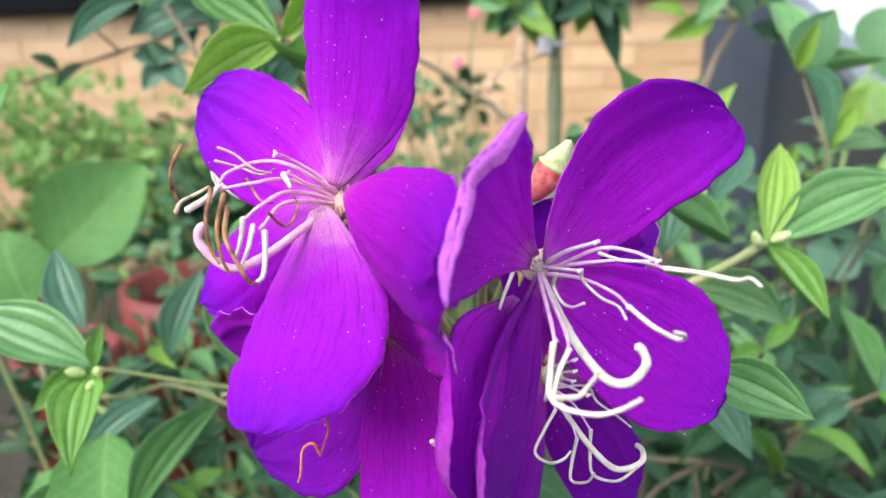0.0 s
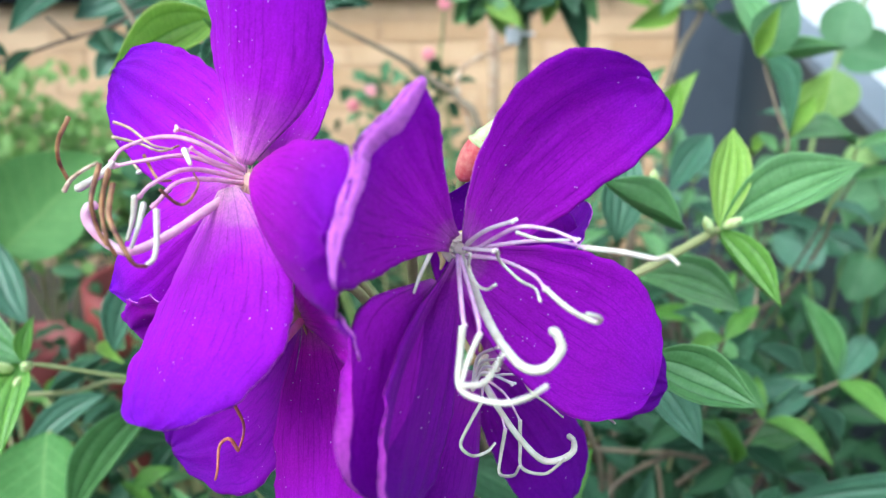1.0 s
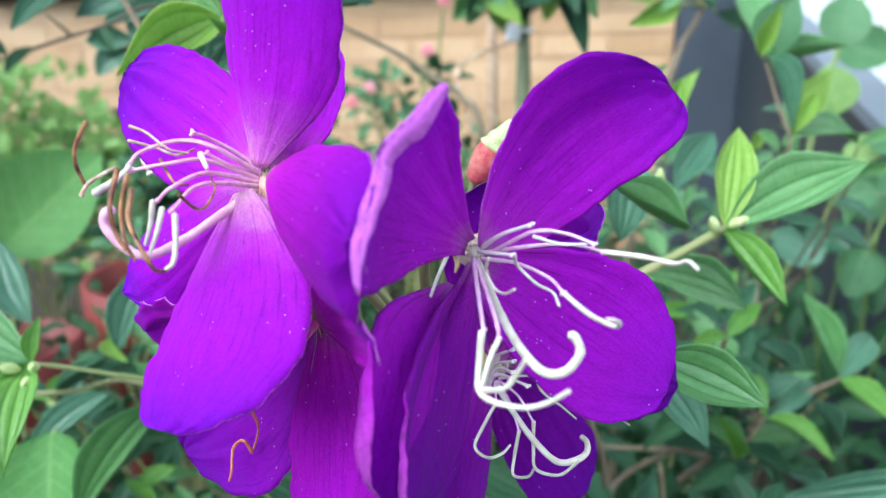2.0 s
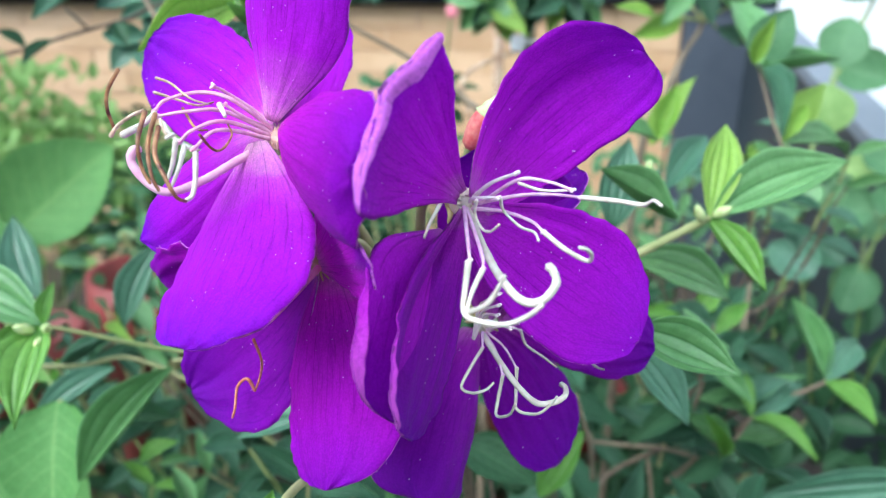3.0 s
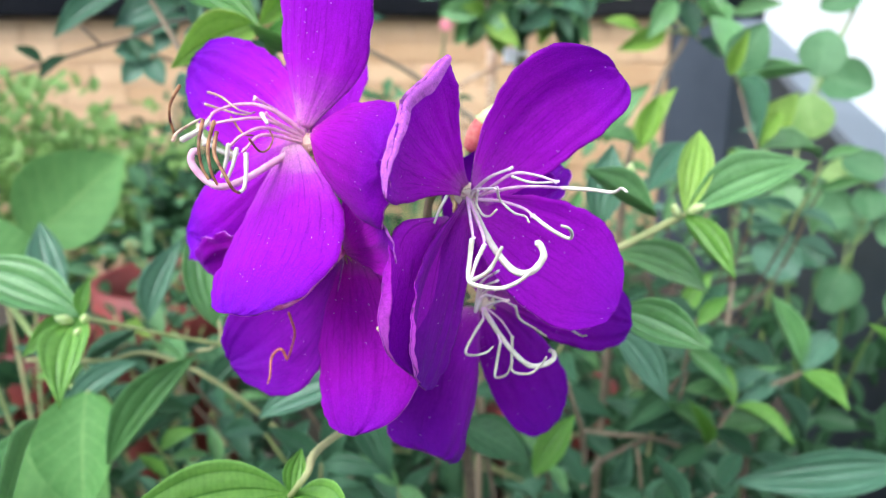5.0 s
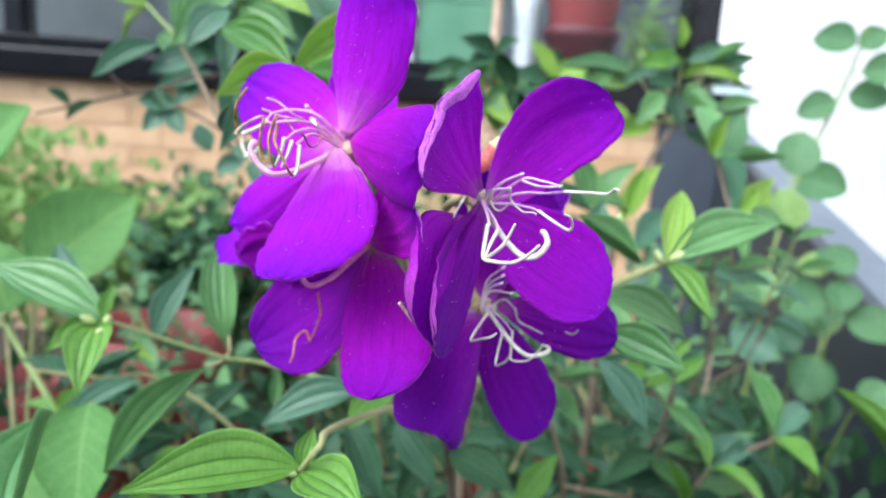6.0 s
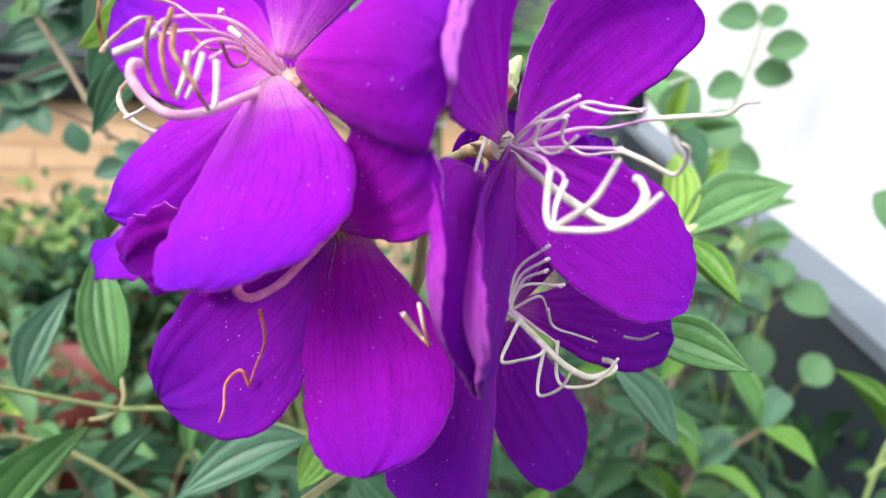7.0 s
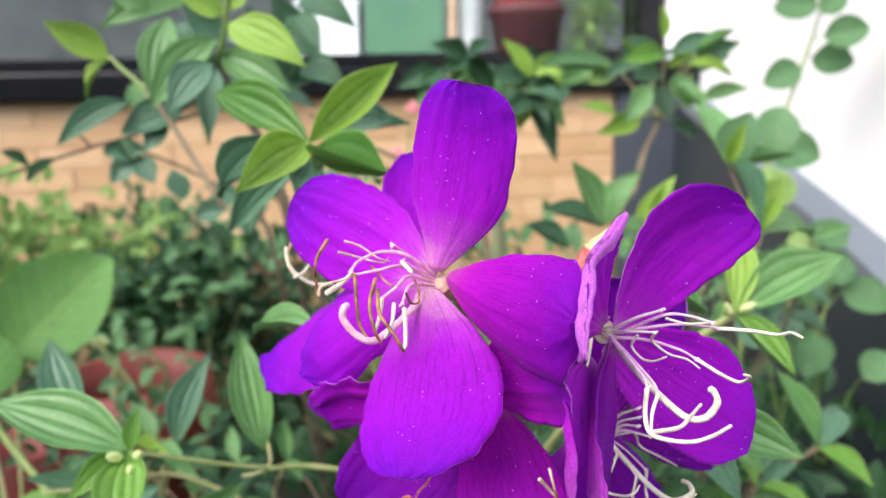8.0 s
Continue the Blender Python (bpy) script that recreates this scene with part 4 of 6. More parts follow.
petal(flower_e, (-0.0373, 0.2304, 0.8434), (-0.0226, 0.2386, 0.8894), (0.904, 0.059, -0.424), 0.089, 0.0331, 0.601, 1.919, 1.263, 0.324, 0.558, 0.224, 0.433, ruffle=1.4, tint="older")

strand(flower_e, "anther", 0.0012, (-0.0575, 0.2225, 0.8445), (-0.0657, 0.2195, 0.8454), (-0.0724, 0.2214, 0.8495), (-0.0751, 0.2245, 0.8535), (-0.0756, 0.2270, 0.8575))
strand(flower_e, "anther_tan", 0.0010, (-0.0735, 0.2262, 0.8590), (-0.0745, 0.2220, 0.8560), (-0.0740, 0.2190, 0.8525), (-0.0715, 0.2170, 0.8490))
strand(flower_e, "anther", 0.0009, (-0.0720, 0.2165, 0.8488), (-0.0687, 0.2170, 0.8505), (-0.0660, 0.2210, 0.8535))

# stalks of the flowers, meeting in a fork behind them
fork = Vector((0.005, 0.222, 0.792))
for c, a in (((-0.0245, 0.1658, 0.8573), (-0.35, -0.75, 0.5)), ((0.0195, 0.1573, 0.8439), (0.35, -0.9, 0.1)), ((0.0275, 0.1847, 0.8011), (0.35, -0.85, -0.05)), ((-0.0154, 0.1628, 0.8272), (-0.25, -0.95, 0.0)), ((-0.036, 0.232, 0.842), (-0.6, 0.2, 0.5))):
    c, a = Vector(c), Vector(a).normalized()
    back = c - a * 0.015
    stem(shrub, [back, back - a * 0.015 + Vector((0, 0, -0.006)), fork.lerp(back, 0.3) + Vector((0, 0.004, -0.004)), fork], 0.0013, 0.0018, stem_green, "flower_stalk")
stem(shrub, [fork, (0.012, 0.26, 0.74), (0.03, 0.34, 0.62), (0.04, 0.45, 0.3), (0.05, 0.55, -0.02)], 0.0020, 0.0045, stem_brown)
stem(shrub, [(0.128, 0.291, 0.804), (0.10, 0.283, 0.792), (0.06, 0.29, 0.765), (0.03, 0.32, 0.70), (0.03, 0.36, 0.58)], 0.0018, 0.0026, stem_green)
stem(shrub, [(-0.155, 0.271, 0.76), (-0.145, 0.275, 0.756), (-0.122, 0.285, 0.745), (-0.101, 0.296, 0.735)], 0.0010, 0.0011, stem_green)
stem(shrub, [(-0.101, 0.296, 0.735), (-0.077, 0.305, 0.729), (-0.02, 0.31, 0.71), (0.02, 0.33, 0.66)], 0.0012, 0.0022, stem_green)
stem(shrub, [(-0.101, 0.30, 0.746), (-0.100, 0.297, 0.738), (-0.106, 0.300, 0.731), (-0.115, 0.303, 0.728)], 0.0009, 0.0009, stem_green)
stem(shrub, [(-0.235, 0.35, 0.70), (-0.20, 0.37, 0.69), (-0.177, 0.391, 0.684), (-0.13, 0.40, 0.65), (-0.06, 0.42, 0.56)], 0.0013, 0.0018, stem_green)
stem(shrub, [(-0.075, 0.32, 0.89), (-0.07, 0.345, 0.865), (-0.06, 0.39, 0.80), (-0.02, 0.45, 0.6)], 0.0018, 0.003, stem_fresh)
stem(shrub, [(-0.203, 0.503, 0.92), (-0.218, 0.512, 0.932), (-0.233, 0.521, 0.945)], 0.002, 0.0014, stem_fresh)
stem(shrub, [(-0.203, 0.503, 0.92), (-0.19, 0.50, 0.90), (-0.15, 0.47, 0.84)], 0.002, 0.002, stem_brown)
stem(shrub, [(-0.131, 0.445, 1.02), (-0.132, 0.448, 0.983), (-0.136, 0.453, 0.957), (-0.144, 0.46, 0.936)], 0.0018, 0.0022, stem_fresh)
stem(shrub, [(-0.144, 0.46, 0.936), (-0.12, 0.45, 0.89), (-0.09, 0.44, 0.80), (-0.04, 0.46, 0.62)], 0.002, 0.0035, stem_brown)
stem(shrub, [(-0.035, 0.156, 0.747), (-0.028, 0.150, 0.759), (-0.024, 0.175, 0.756), (0.014, 0.265, 0.735)], 0.0010, 0.0015, stem_green)
stem(shrub, [(0.248, 0.545, 0.852), (0.243, 0.50, 0.82), (0.24, 0.473, 0.80), (0.246, 0.52, 0.755), (0.2899, 0.6000, 0.6604)], 0.0010, 0.0016, stem_brown)
stem(shrub, [(0.283, 0.445, 0.643), (0.25, 0.46, 0.61), (0.20, 0.5, 0.52)], 0.0016, 0.0025, stem_brown)


# single leaves near the flowers
leaf(shrub, (0.128, 0.291, 0.804), (0.194, 0.307, 0.828), 0.026, "mid", variant=0)
leaf(shrub, (0.128, 0.291, 0.804), (0.144, 0.323, 0.842), 0.017, "young", variant=1)
leaf(shrub, (0.128, 0.291, 0.804), (0.143, 0.263, 0.78), 0.014, "fresh", variant=2)
leaf(shrub, (0.0796, 0.2180, 0.7853), (0.1105, 0.2020, 0.7742), 0.0195, "mid", up=(0.10, -0.72, 0.68), variant=2)
leaf(shrub, (0.0900, 0.2620, 0.7590), (0.1145, 0.2474, 0.7287), 0.0175, "teal", up=(0.15, -0.70, 0.70), variant=0)
leaf(shrub, (0.0957, 0.2951, 0.7846), (0.1606, 0.3217, 0.754), 0.024, "mid", up=(0.1, -0.7, 0.7), variant=1)
leaf(shrub, (0.1184, 0.3046, 0.7991), (0.0772, 0.2868, 0.825), 0.02, "mid", variant=2)
leaf(shrub, (0.0951, 0.3273, 0.7873), (0.1043, 0.3398, 0.8316), 0.02, "teal", variant=3)
leaf(shrub, (0.145, 0.411, 0.7882), (0.1813, 0.451, 0.8166), 0.02, "teal", variant=0)
leaf(shrub, (0.2479, 0.5452, 0.8516), (0.251, 0.6156, 0.9058), 0.03, "mid", up=(0.0, -0.95, 0.3), variant=1)
leaf(shrub, (0.2479, 0.5452, 0.8516), (0.3088, 0.5459, 0.8556), 0.019, "mid", up=(0.0, -0.3, 0.95), variant=2)
leaf(shrub, (0.2479, 0.5452, 0.8516), (0.2384, 0.4663, 0.8206), 0.022, "old", variant=3)
leaf(shrub, (0.2405, 0.473, 0.8076), (0.2629, 0.4903, 0.8326), 0.012, "young", variant=0)
leaf(shrub, (0.2405, 0.473, 0.8076), (0.3144, 0.5174, 0.7976), 0.024, "mid", variant=1)
leaf(shrub, (0.283, 0.4452, 0.6435), (0.2847, 0.512, 0.6772), 0.02, "mid", variant=2)
leaf(shrub, (0.283, 0.4452, 0.6435), (0.324, 0.4798, 0.6628), 0.02, "teal", variant=3)
leaf(shrub, (0.283, 0.4452, 0.6435), (0.2929, 0.3979, 0.6388), 0.02, "fresh", variant=0)
leaf(shrub, (0.3171, 0.3600, 0.6187), (0.2103, 0.3840, 0.5910), 0.0300, "teal", up=(0.0, -0.8, 0.6), variant=1)
leaf(shrub, (0.1518, 0.4594, 0.8095), (0.1689, 0.4804, 0.8438), 0.016, "young", variant=2)
leaf(shrub, (0.1518, 0.4594, 0.8095), (0.1198, 0.4428, 0.8227), 0.016, "mid", variant=3)
leaf(shrub, (0.3342, 0.3866, 0.6583), (0.2847, 0.3771, 0.7123), 0.02, "fresh", variant=0)
leaf(shrub, (-0.155, 0.271, 0.76), (-0.2178, 0.2839, 0.7851), 0.0265, "mid", variant=1)
leaf(shrub, (-0.155, 0.271, 0.76), (-0.1779, 0.2604, 0.745), 0.014, "fresh", variant=2)
leaf(shrub, (-0.155, 0.271, 0.76), (-0.1489, 0.2285, 0.74), 0.021, "fresh", variant=3)
leaf(shrub, (-0.155, 0.271, 0.76), (-0.1518, 0.2785, 0.7777), 0.008, "fresh", variant=0)
leaf(shrub, (-0.1135, 0.2965, 0.7275), (-0.1697, 0.2953, 0.6642), 0.023, "mid", up=(0.1, -0.68, 0.72), variant=0)
leaf(shrub, (-0.175, 0.3626, 0.6924), (-0.2163, 0.3345, 0.6681), 0.019, "teal", variant=0)
leaf(shrub, (-0.1041, 0.3032, 0.7403), (-0.1151, 0.3253, 0.7971), 0.02, "mid", variant=3)
leaf(shrub, (-0.1627, 0.3557, 0.722), (-0.1435, 0.3741, 0.7691), 0.02, "teal", variant=0)
leaf(shrub, (-0.0698, 0.2535, 0.8192), (-0.1043, 0.2956, 0.808), 0.014, "mid", variant=1)
leaf(shrub, (-0.0252, 0.2571, 0.7356), (-0.0721, 0.2532, 0.7192), 0.022, "teal", variant=0)
leaf(shrub, (-0.0286, 0.2449, 0.723), (-0.0081, 0.2682, 0.7361), 0.017, "fresh", variant=3)
leaf(shrub, (-0.0348, 0.1565, 0.7468), (-0.0849, 0.1299, 0.752), 0.024, "fresh", variant=0)
leaf(shrub, (-0.0348, 0.1565, 0.7468), (-0.0127, 0.131, 0.75), 0.02, "fresh", variant=1)
leaf(shrub, (-0.0348, 0.1565, 0.7468), (-0.0318, 0.1641, 0.7592), 0.008, "fresh", variant=2)
leaf(shrub, (-0.075, 0.32, 0.89), (-0.103, 0.274, 0.871), 0.022, "young", up=(0.1, -0.9, 0.35), variant=2)
leaf(shrub, (-0.075, 0.32, 0.89), (-0.0304, 0.3459, 0.9257), 0.02, "young", up=(0.0, -0.95, 0.25), variant=2)
leaf(shrub, (-0.075, 0.32, 0.89), (-0.1295, 0.3703, 0.92), 0.025, "deep", up=(0.0, -0.85, 0.45), variant=1)
leaf(shrub, (-0.073, 0.324, 0.884), (-0.0375, 0.259, 0.8757), 0.022, "deep", variant=2)
leaf(shrub, (-0.085, 0.35, 0.89), (-0.1447, 0.4025, 0.8561), 0.022, "teal", up=(0.0, -0.85, 0.45), variant=3)
leaf(shrub, (-0.079, 0.33, 0.88), (-0.1219, 0.344, 0.844), 0.018, "teal", up=(0.0, -0.85, 0.45), variant=0)
leaf(shrub, (-0.075, 0.37, 0.89), (-0.0235, 0.4422, 0.8984), 0.022, "teal", up=(0.0, -0.85, 0.45), variant=1)
leaf(shrub, (-0.2372, 0.5303, 0.943), (-0.274, 0.5185, 0.969), 0.024, "young", up=(0.0, -0.85, 0.45), variant=2)
leaf(shrub, (-0.2372, 0.5303, 0.943), (-0.2619, 0.5378, 0.9183), 0.016, "young", variant=3)
leaf(shrub, (-0.2149, 0.5019, 0.9122), (-0.2694, 0.5008, 0.8852), 0.022, "teal", up=(0.0, -0.85, 0.45), variant=0)
leaf(shrub, (-0.1294, 0.4325, 0.9579), (-0.0836, 0.4079, 0.9317), 0.027, "young", up=(0.0, -0.85, 0.45), variant=1)
leaf(shrub, (-0.1401, 0.4608, 0.9417), (-0.0953, 0.436, 0.9142), 0.027, "mid", up=(0.0, -0.85, 0.45), variant=2)
leaf(shrub, (-0.1462, 0.5057, 0.9584), (-0.103, 0.4839, 0.9445), 0.024, "teal", up=(0.0, -0.85, 0.45), variant=3)
leaf(shrub, (-0.1434, 0.4629, 0.9508), (-0.1852, 0.4423, 0.9086), 0.028, "mid", up=(0.0, -0.85, 0.45), variant=0)
leaf(shrub, (-0.1855, 0.5116, 0.971), (-0.1969, 0.4851, 0.9125), 0.027, "mid", up=(0.0, -0.85, 0.45), variant=1)
leaf(shrub, (-0.1464, 0.4937, 0.9497), (-0.1685, 0.4856, 0.9757), 0.022, "teal", up=(0.0, -0.85, 0.45), variant=2)
leaf(shrub, (-0.1429, 0.439, 0.9345), (-0.1693, 0.42, 0.906), 0.024, "teal", up=(0.0, -0.85, 0.45), variant=3)
leaf(shrub, (-0.1369, 0.4552, 0.9656), (-0.1599, 0.4438, 0.9754), 0.022, "young", up=(0.0, -0.85, 0.45), variant=0)
leaf(shrub, (-0.1349, 0.4561, 0.9708), (-0.1068, 0.4418, 0.9869), 0.024, "young", up=(0.0, -0.85, 0.45), variant=1)
leaf(shrub, (-0.1513, 0.5229, 0.9401), (-0.1156, 0.4956, 0.8969), 0.026, "teal", up=(0.0, -0.85, 0.45), variant=2)
leaf(shrub, (-0.1531, 0.5015, 0.935), (-0.1594, 0.4763, 0.8851), 0.018, "teal", up=(0.0, -0.85, 0.45), variant=3)
leaf(shrub, (-0.2021, 0.5548, 0.9258), (-0.1834, 0.5456, 0.9626), 0.026, "teal", up=(0.0, -0.85, 0.45), variant=0)
leaf(shrub, (-0.0694, 0.4848, 0.8882), (-0.0518, 0.4747, 0.9206), 0.018, "teal", up=(0.0, -0.85, 0.45), variant=1)
leaf(shrub, (-0.1126, 0.5463, 0.9203), (-0.0707, 0.5311, 0.9379), 0.018, "teal", up=(0.0, -0.85, 0.45), variant=2)
leaf(shrub, (-0.1765, 0.5339, 0.9834), (-0.2414, 0.5208, 0.9681), 0.026, "mid", up=(0.0, -0.85, 0.45), variant=3)
leaf(shrub, (-0.1837, 0.5185, 0.9062), (-0.2255, 0.5038, 0.8926), 0.028, "teal", up=(0.0, -0.85, 0.45), variant=0)
leaf(shrub, (-0.133, 0.5282, 0.9237), (-0.0879, 0.5059, 0.9081), 0.018, "teal", up=(0.0, -0.85, 0.45), variant=1)
leaf(shrub, (-0.0731, 0.3405, 0.8824), (-0.0835, 0.3223, 0.8648), 0.018, "teal", up=(0.0, -0.85, 0.45), variant=2)
leaf(shrub, (-0.0701, 0.4341, 0.8901), (-0.0238, 0.4164, 0.8975), 0.017, "teal", up=(0.0, -0.85, 0.45), variant=3)
leaf(shrub, (-0.2258, 0.5363, 0.9257), (-0.1929, 0.5126, 0.8984), 0.022, "mid", up=(0.0, -0.85, 0.45), variant=0)
leaf(shrub, (-0.2013, 0.5138, 0.9752), (-0.2222, 0.5061, 1.0041), 0.026, "mid", up=(0.0, -0.85, 0.45), variant=1)
leaf(shrub, (0.1481, 0.571, 0.7976), (0.1184, 0.5652, 0.8566), 0.03, "mid", variant=2)
leaf(shrub, (0.1602, 0.6095, 0.7905), (0.1908, 0.5976, 0.8443), 0.03, "mid", variant=3)
leaf(shrub, (0.1541, 0.5902, 0.7941), (0.0985, 0.579, 0.8167), 0.028, "old", variant=0)
leaf(shrub, (0.167, 0.5281, 0.7958), (0.1907, 0.5162, 0.8472), 0.022, "young", variant=1)
leaf(shrub, (0.1165, 0.5503, 0.7839), (0.0751, 0.538, 0.8069), 0.026, "old", variant=2)
leaf(shrub, (0.2519, 0.5529, 0.8508), (0.2632, 0.5403, 0.8935), 0.034, "round", shape='oval', variant=3)
leaf(shrub, (0.2227, 0.495, 0.8564), (0.2275, 0.4808, 0.8889), 0.012, "young", variant=0)
leaf(shrub, (0.2803, 0.5596, 0.7956), (0.3003, 0.5468, 0.8408), 0.03, "young", variant=1)
leaf(shrub, (-0.1907, 0.5775, 0.9491), (-0.1836, 0.5484, 0.9102), 0.026, "old", up=(0.0, -0.85, 0.45), variant=2)
leaf(shrub, (-0.0987, 0.5391, 0.9371), (-0.0654, 0.513, 0.9231), 0.026, "old", up=(0.0, -0.85, 0.45), variant=3)
leaf(shrub, (-0.2178, 0.5668, 0.9369), (-0.1698, 0.5421, 0.936), 0.026, "old", up=(0.0, -0.85, 0.45), variant=0)
leaf(shrub, (-0.2007, 0.5768, 0.9735), (-0.1708, 0.5467, 0.9393), 0.026, "old", up=(0.0, -0.85, 0.45), variant=1)
leaf(shrub, (-0.113, 0.5658, 0.9288), (-0.1269, 0.5524, 0.9574), 0.026, "old", up=(0.0, -0.85, 0.45), variant=2)
leaf(shrub, (-0.1388, 0.5849, 0.9604), (-0.0897, 0.5581, 0.9495), 0.026, "old", up=(0.0, -0.85, 0.45), variant=3)
leaf(shrub, (-0.1359, 0.59, 0.9533), (-0.1404, 0.5768, 0.987), 0.026, "old", up=(0.0, -0.85, 0.45), variant=0)
leaf(shrub, (-0.1437, 0.5347, 0.9464), (-0.1085, 0.5133, 0.956), 0.026, "old", up=(0.0, -0.85, 0.45), variant=1)
leaf(shrub, (-0.196, 0.5496, 0.932), (-0.1522, 0.5266, 0.9377), 0.026, "old", up=(0.0, -0.85, 0.45), variant=2)
leaf(shrub, (-0.1869, 0.57, 0.9223), (-0.2178, 0.5465, 0.8955), 0.026, "old", up=(0.0, -0.85, 0.45), variant=3)
leaf(shrub, (-0.1082, 0.605, 0.9617), (-0.1234, 0.593, 0.9968), 0.026, "old", up=(0.0, -0.85, 0.45), variant=0)
leaf(shrub, (-0.1105, 0.6029, 0.9849), (-0.087, 0.573, 0.9491), 0.026, "old", up=(0.0, -0.85, 0.45), variant=1)
leaf(shrub, (-0.1482, 0.5626, 0.9062), (-0.1515, 0.549, 0.9382), 0.026, "old", up=(0.0, -0.85, 0.45), variant=2)
leaf(shrub, (-0.097, 0.5347, 0.9839), (-0.0571, 0.5071, 0.9659), 0.026, "old", up=(0.0, -0.85, 0.45), variant=3)
leaf(shrub, (-0.2244, 0.3835, 0.7261), (-0.2499, 0.4113, 0.7706), 0.024, "teal", up=(0.0, -0.85, 0.45), variant=0)
leaf(shrub, (-0.1796, 0.3958, 0.694), (-0.2198, 0.4596, 0.6848), 0.01, "young", up=(0.0, -0.85, 0.45), variant=1)
leaf(shrub, (-0.1328, 0.1501, 0.7176), (-0.1667, 0.2404, 0.727), 0.026, "mid", up=(0.0, -0.9, 0.4), variant=0)
leaf(shrub, (-0.1576, 0.3387, 0.6463), (-0.1366, 0.3434, 0.6579), 0.012, "fresh", variant=3)
# low leaves, many coloured dark for shade, and forked twigs under the flowers
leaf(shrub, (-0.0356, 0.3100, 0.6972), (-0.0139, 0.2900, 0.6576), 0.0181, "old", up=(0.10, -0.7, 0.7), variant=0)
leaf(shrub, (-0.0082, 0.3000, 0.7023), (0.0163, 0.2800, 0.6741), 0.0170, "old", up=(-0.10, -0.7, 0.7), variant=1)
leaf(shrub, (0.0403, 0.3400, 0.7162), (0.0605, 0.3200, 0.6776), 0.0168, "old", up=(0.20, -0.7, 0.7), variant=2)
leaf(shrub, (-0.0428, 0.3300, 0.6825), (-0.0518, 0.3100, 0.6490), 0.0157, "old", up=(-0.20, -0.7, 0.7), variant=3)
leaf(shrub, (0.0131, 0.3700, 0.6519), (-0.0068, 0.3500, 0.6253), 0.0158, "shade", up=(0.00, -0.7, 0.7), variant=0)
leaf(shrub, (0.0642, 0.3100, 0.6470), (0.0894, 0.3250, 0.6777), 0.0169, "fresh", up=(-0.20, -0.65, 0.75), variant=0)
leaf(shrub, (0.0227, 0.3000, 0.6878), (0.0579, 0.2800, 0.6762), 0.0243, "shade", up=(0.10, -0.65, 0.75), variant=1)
leaf(shrub, (0.1523, 0.4300, 0.6091), (0.2026, 0.4450, 0.6033), 0.0223, "old", up=(0.25, -0.65, 0.75), variant=2)
leaf(shrub, (0.2062, 0.4200, 0.5973), (0.1851, 0.4000, 0.6443), 0.0105, "fresh", up=(-0.20, -0.65, 0.75), variant=3)
leaf(shrub, (0.2473, 0.5000, 0.6454), (0.3013, 0.5150, 0.6039), 0.0166, "teal", up=(0.10, -0.65, 0.75), variant=0)
leaf(shrub, (0.2344, 0.4700, 0.6177), (0.2693, 0.4500, 0.6385), 0.0188, "teal", up=(0.25, -0.65, 0.75), variant=1)
leaf(shrub, (0.2360, 0.4500, 0.6080), (0.2792, 0.4650, 0.6155), 0.0165, "old", up=(-0.20, -0.65, 0.75), variant=2)
leaf(shrub, (0.2741, 0.4600, 0.6332), (0.2319, 0.4400, 0.6140), 0.0138, "teal", up=(0.10, -0.65, 0.75), variant=3)
leaf(shrub, (0.2742, 0.4600, 0.6184), (0.3116, 0.4750, 0.5652), 0.0161, "teal", up=(0.25, -0.65, 0.75), variant=0)
leaf(shrub, (0.3005, 0.5000, 0.6008), (0.2539, 0.4800, 0.6312), 0.0208, "old", up=(-0.20, -0.65, 0.75), variant=1)
leaf(shrub, (0.2077, 0.4200, 0.6107), (0.2507, 0.4350, 0.5730), 0.0158, "old", up=(0.10, -0.65, 0.75), variant=2)
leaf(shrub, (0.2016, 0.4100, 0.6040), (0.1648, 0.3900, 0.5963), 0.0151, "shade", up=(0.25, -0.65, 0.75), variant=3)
leaf(shrub, (0.1166, 0.4000, 0.5760), (0.1027, 0.4150, 0.6012), 0.0161, "old", up=(-0.20, -0.65, 0.75), variant=0)
leaf(shrub, (0.1338, 0.4000, 0.5759), (0.1400, 0.3800, 0.6182), 0.0148, "teal", up=(0.10, -0.65, 0.75), variant=1)
leaf(shrub, (0.2312, 0.4000, 0.6019), (0.2714, 0.4150, 0.5731), 0.0134, "teal", up=(0.25, -0.65, 0.75), variant=2)
leaf(shrub, (0.2137, 0.5600, 0.6389), (0.2580, 0.5400, 0.6319), 0.0185, "teal", up=(-0.20, -0.65, 0.75), variant=3)
stem(shrub, [(0.2899, 0.6000, 0.6604), (0.2724, 0.5600, 0.6466), (0.2559, 0.5300, 0.6134), (0.2464, 0.5200, 0.5741), (0.2409, 0.5200, 0.5305)], 0.0018, 0.0026, stem_brown)
stem(shrub, [(0.2726, 0.5600, 0.6450), (0.2995, 0.5800, 0.6474), (0.3276, 0.6000, 0.6560)], 0.0018, 0.0014, stem_brown)
stem(shrub, [(0.1187, 0.4400, 0.5966), (0.1470, 0.4500, 0.5872), (0.1791, 0.4600, 0.5781), (0.2206, 0.5000, 0.5439)], 0.0016, 0.0022, stem_brown)
stem(shrub, [(0.1783, 0.4600, 0.5777), (0.1523, 0.4500, 0.5727), (0.1302, 0.4300, 0.5733), (0.1177, 0.4200, 0.5609)], 0.0020, 0.0020, stem_brown)
stem(shrub, [(0.1674, 0.4600, 0.5748), (0.1682, 0.4500, 0.5629), (0.1721, 0.4500, 0.5380)], 0.0014, 0.0016, stem_brown)
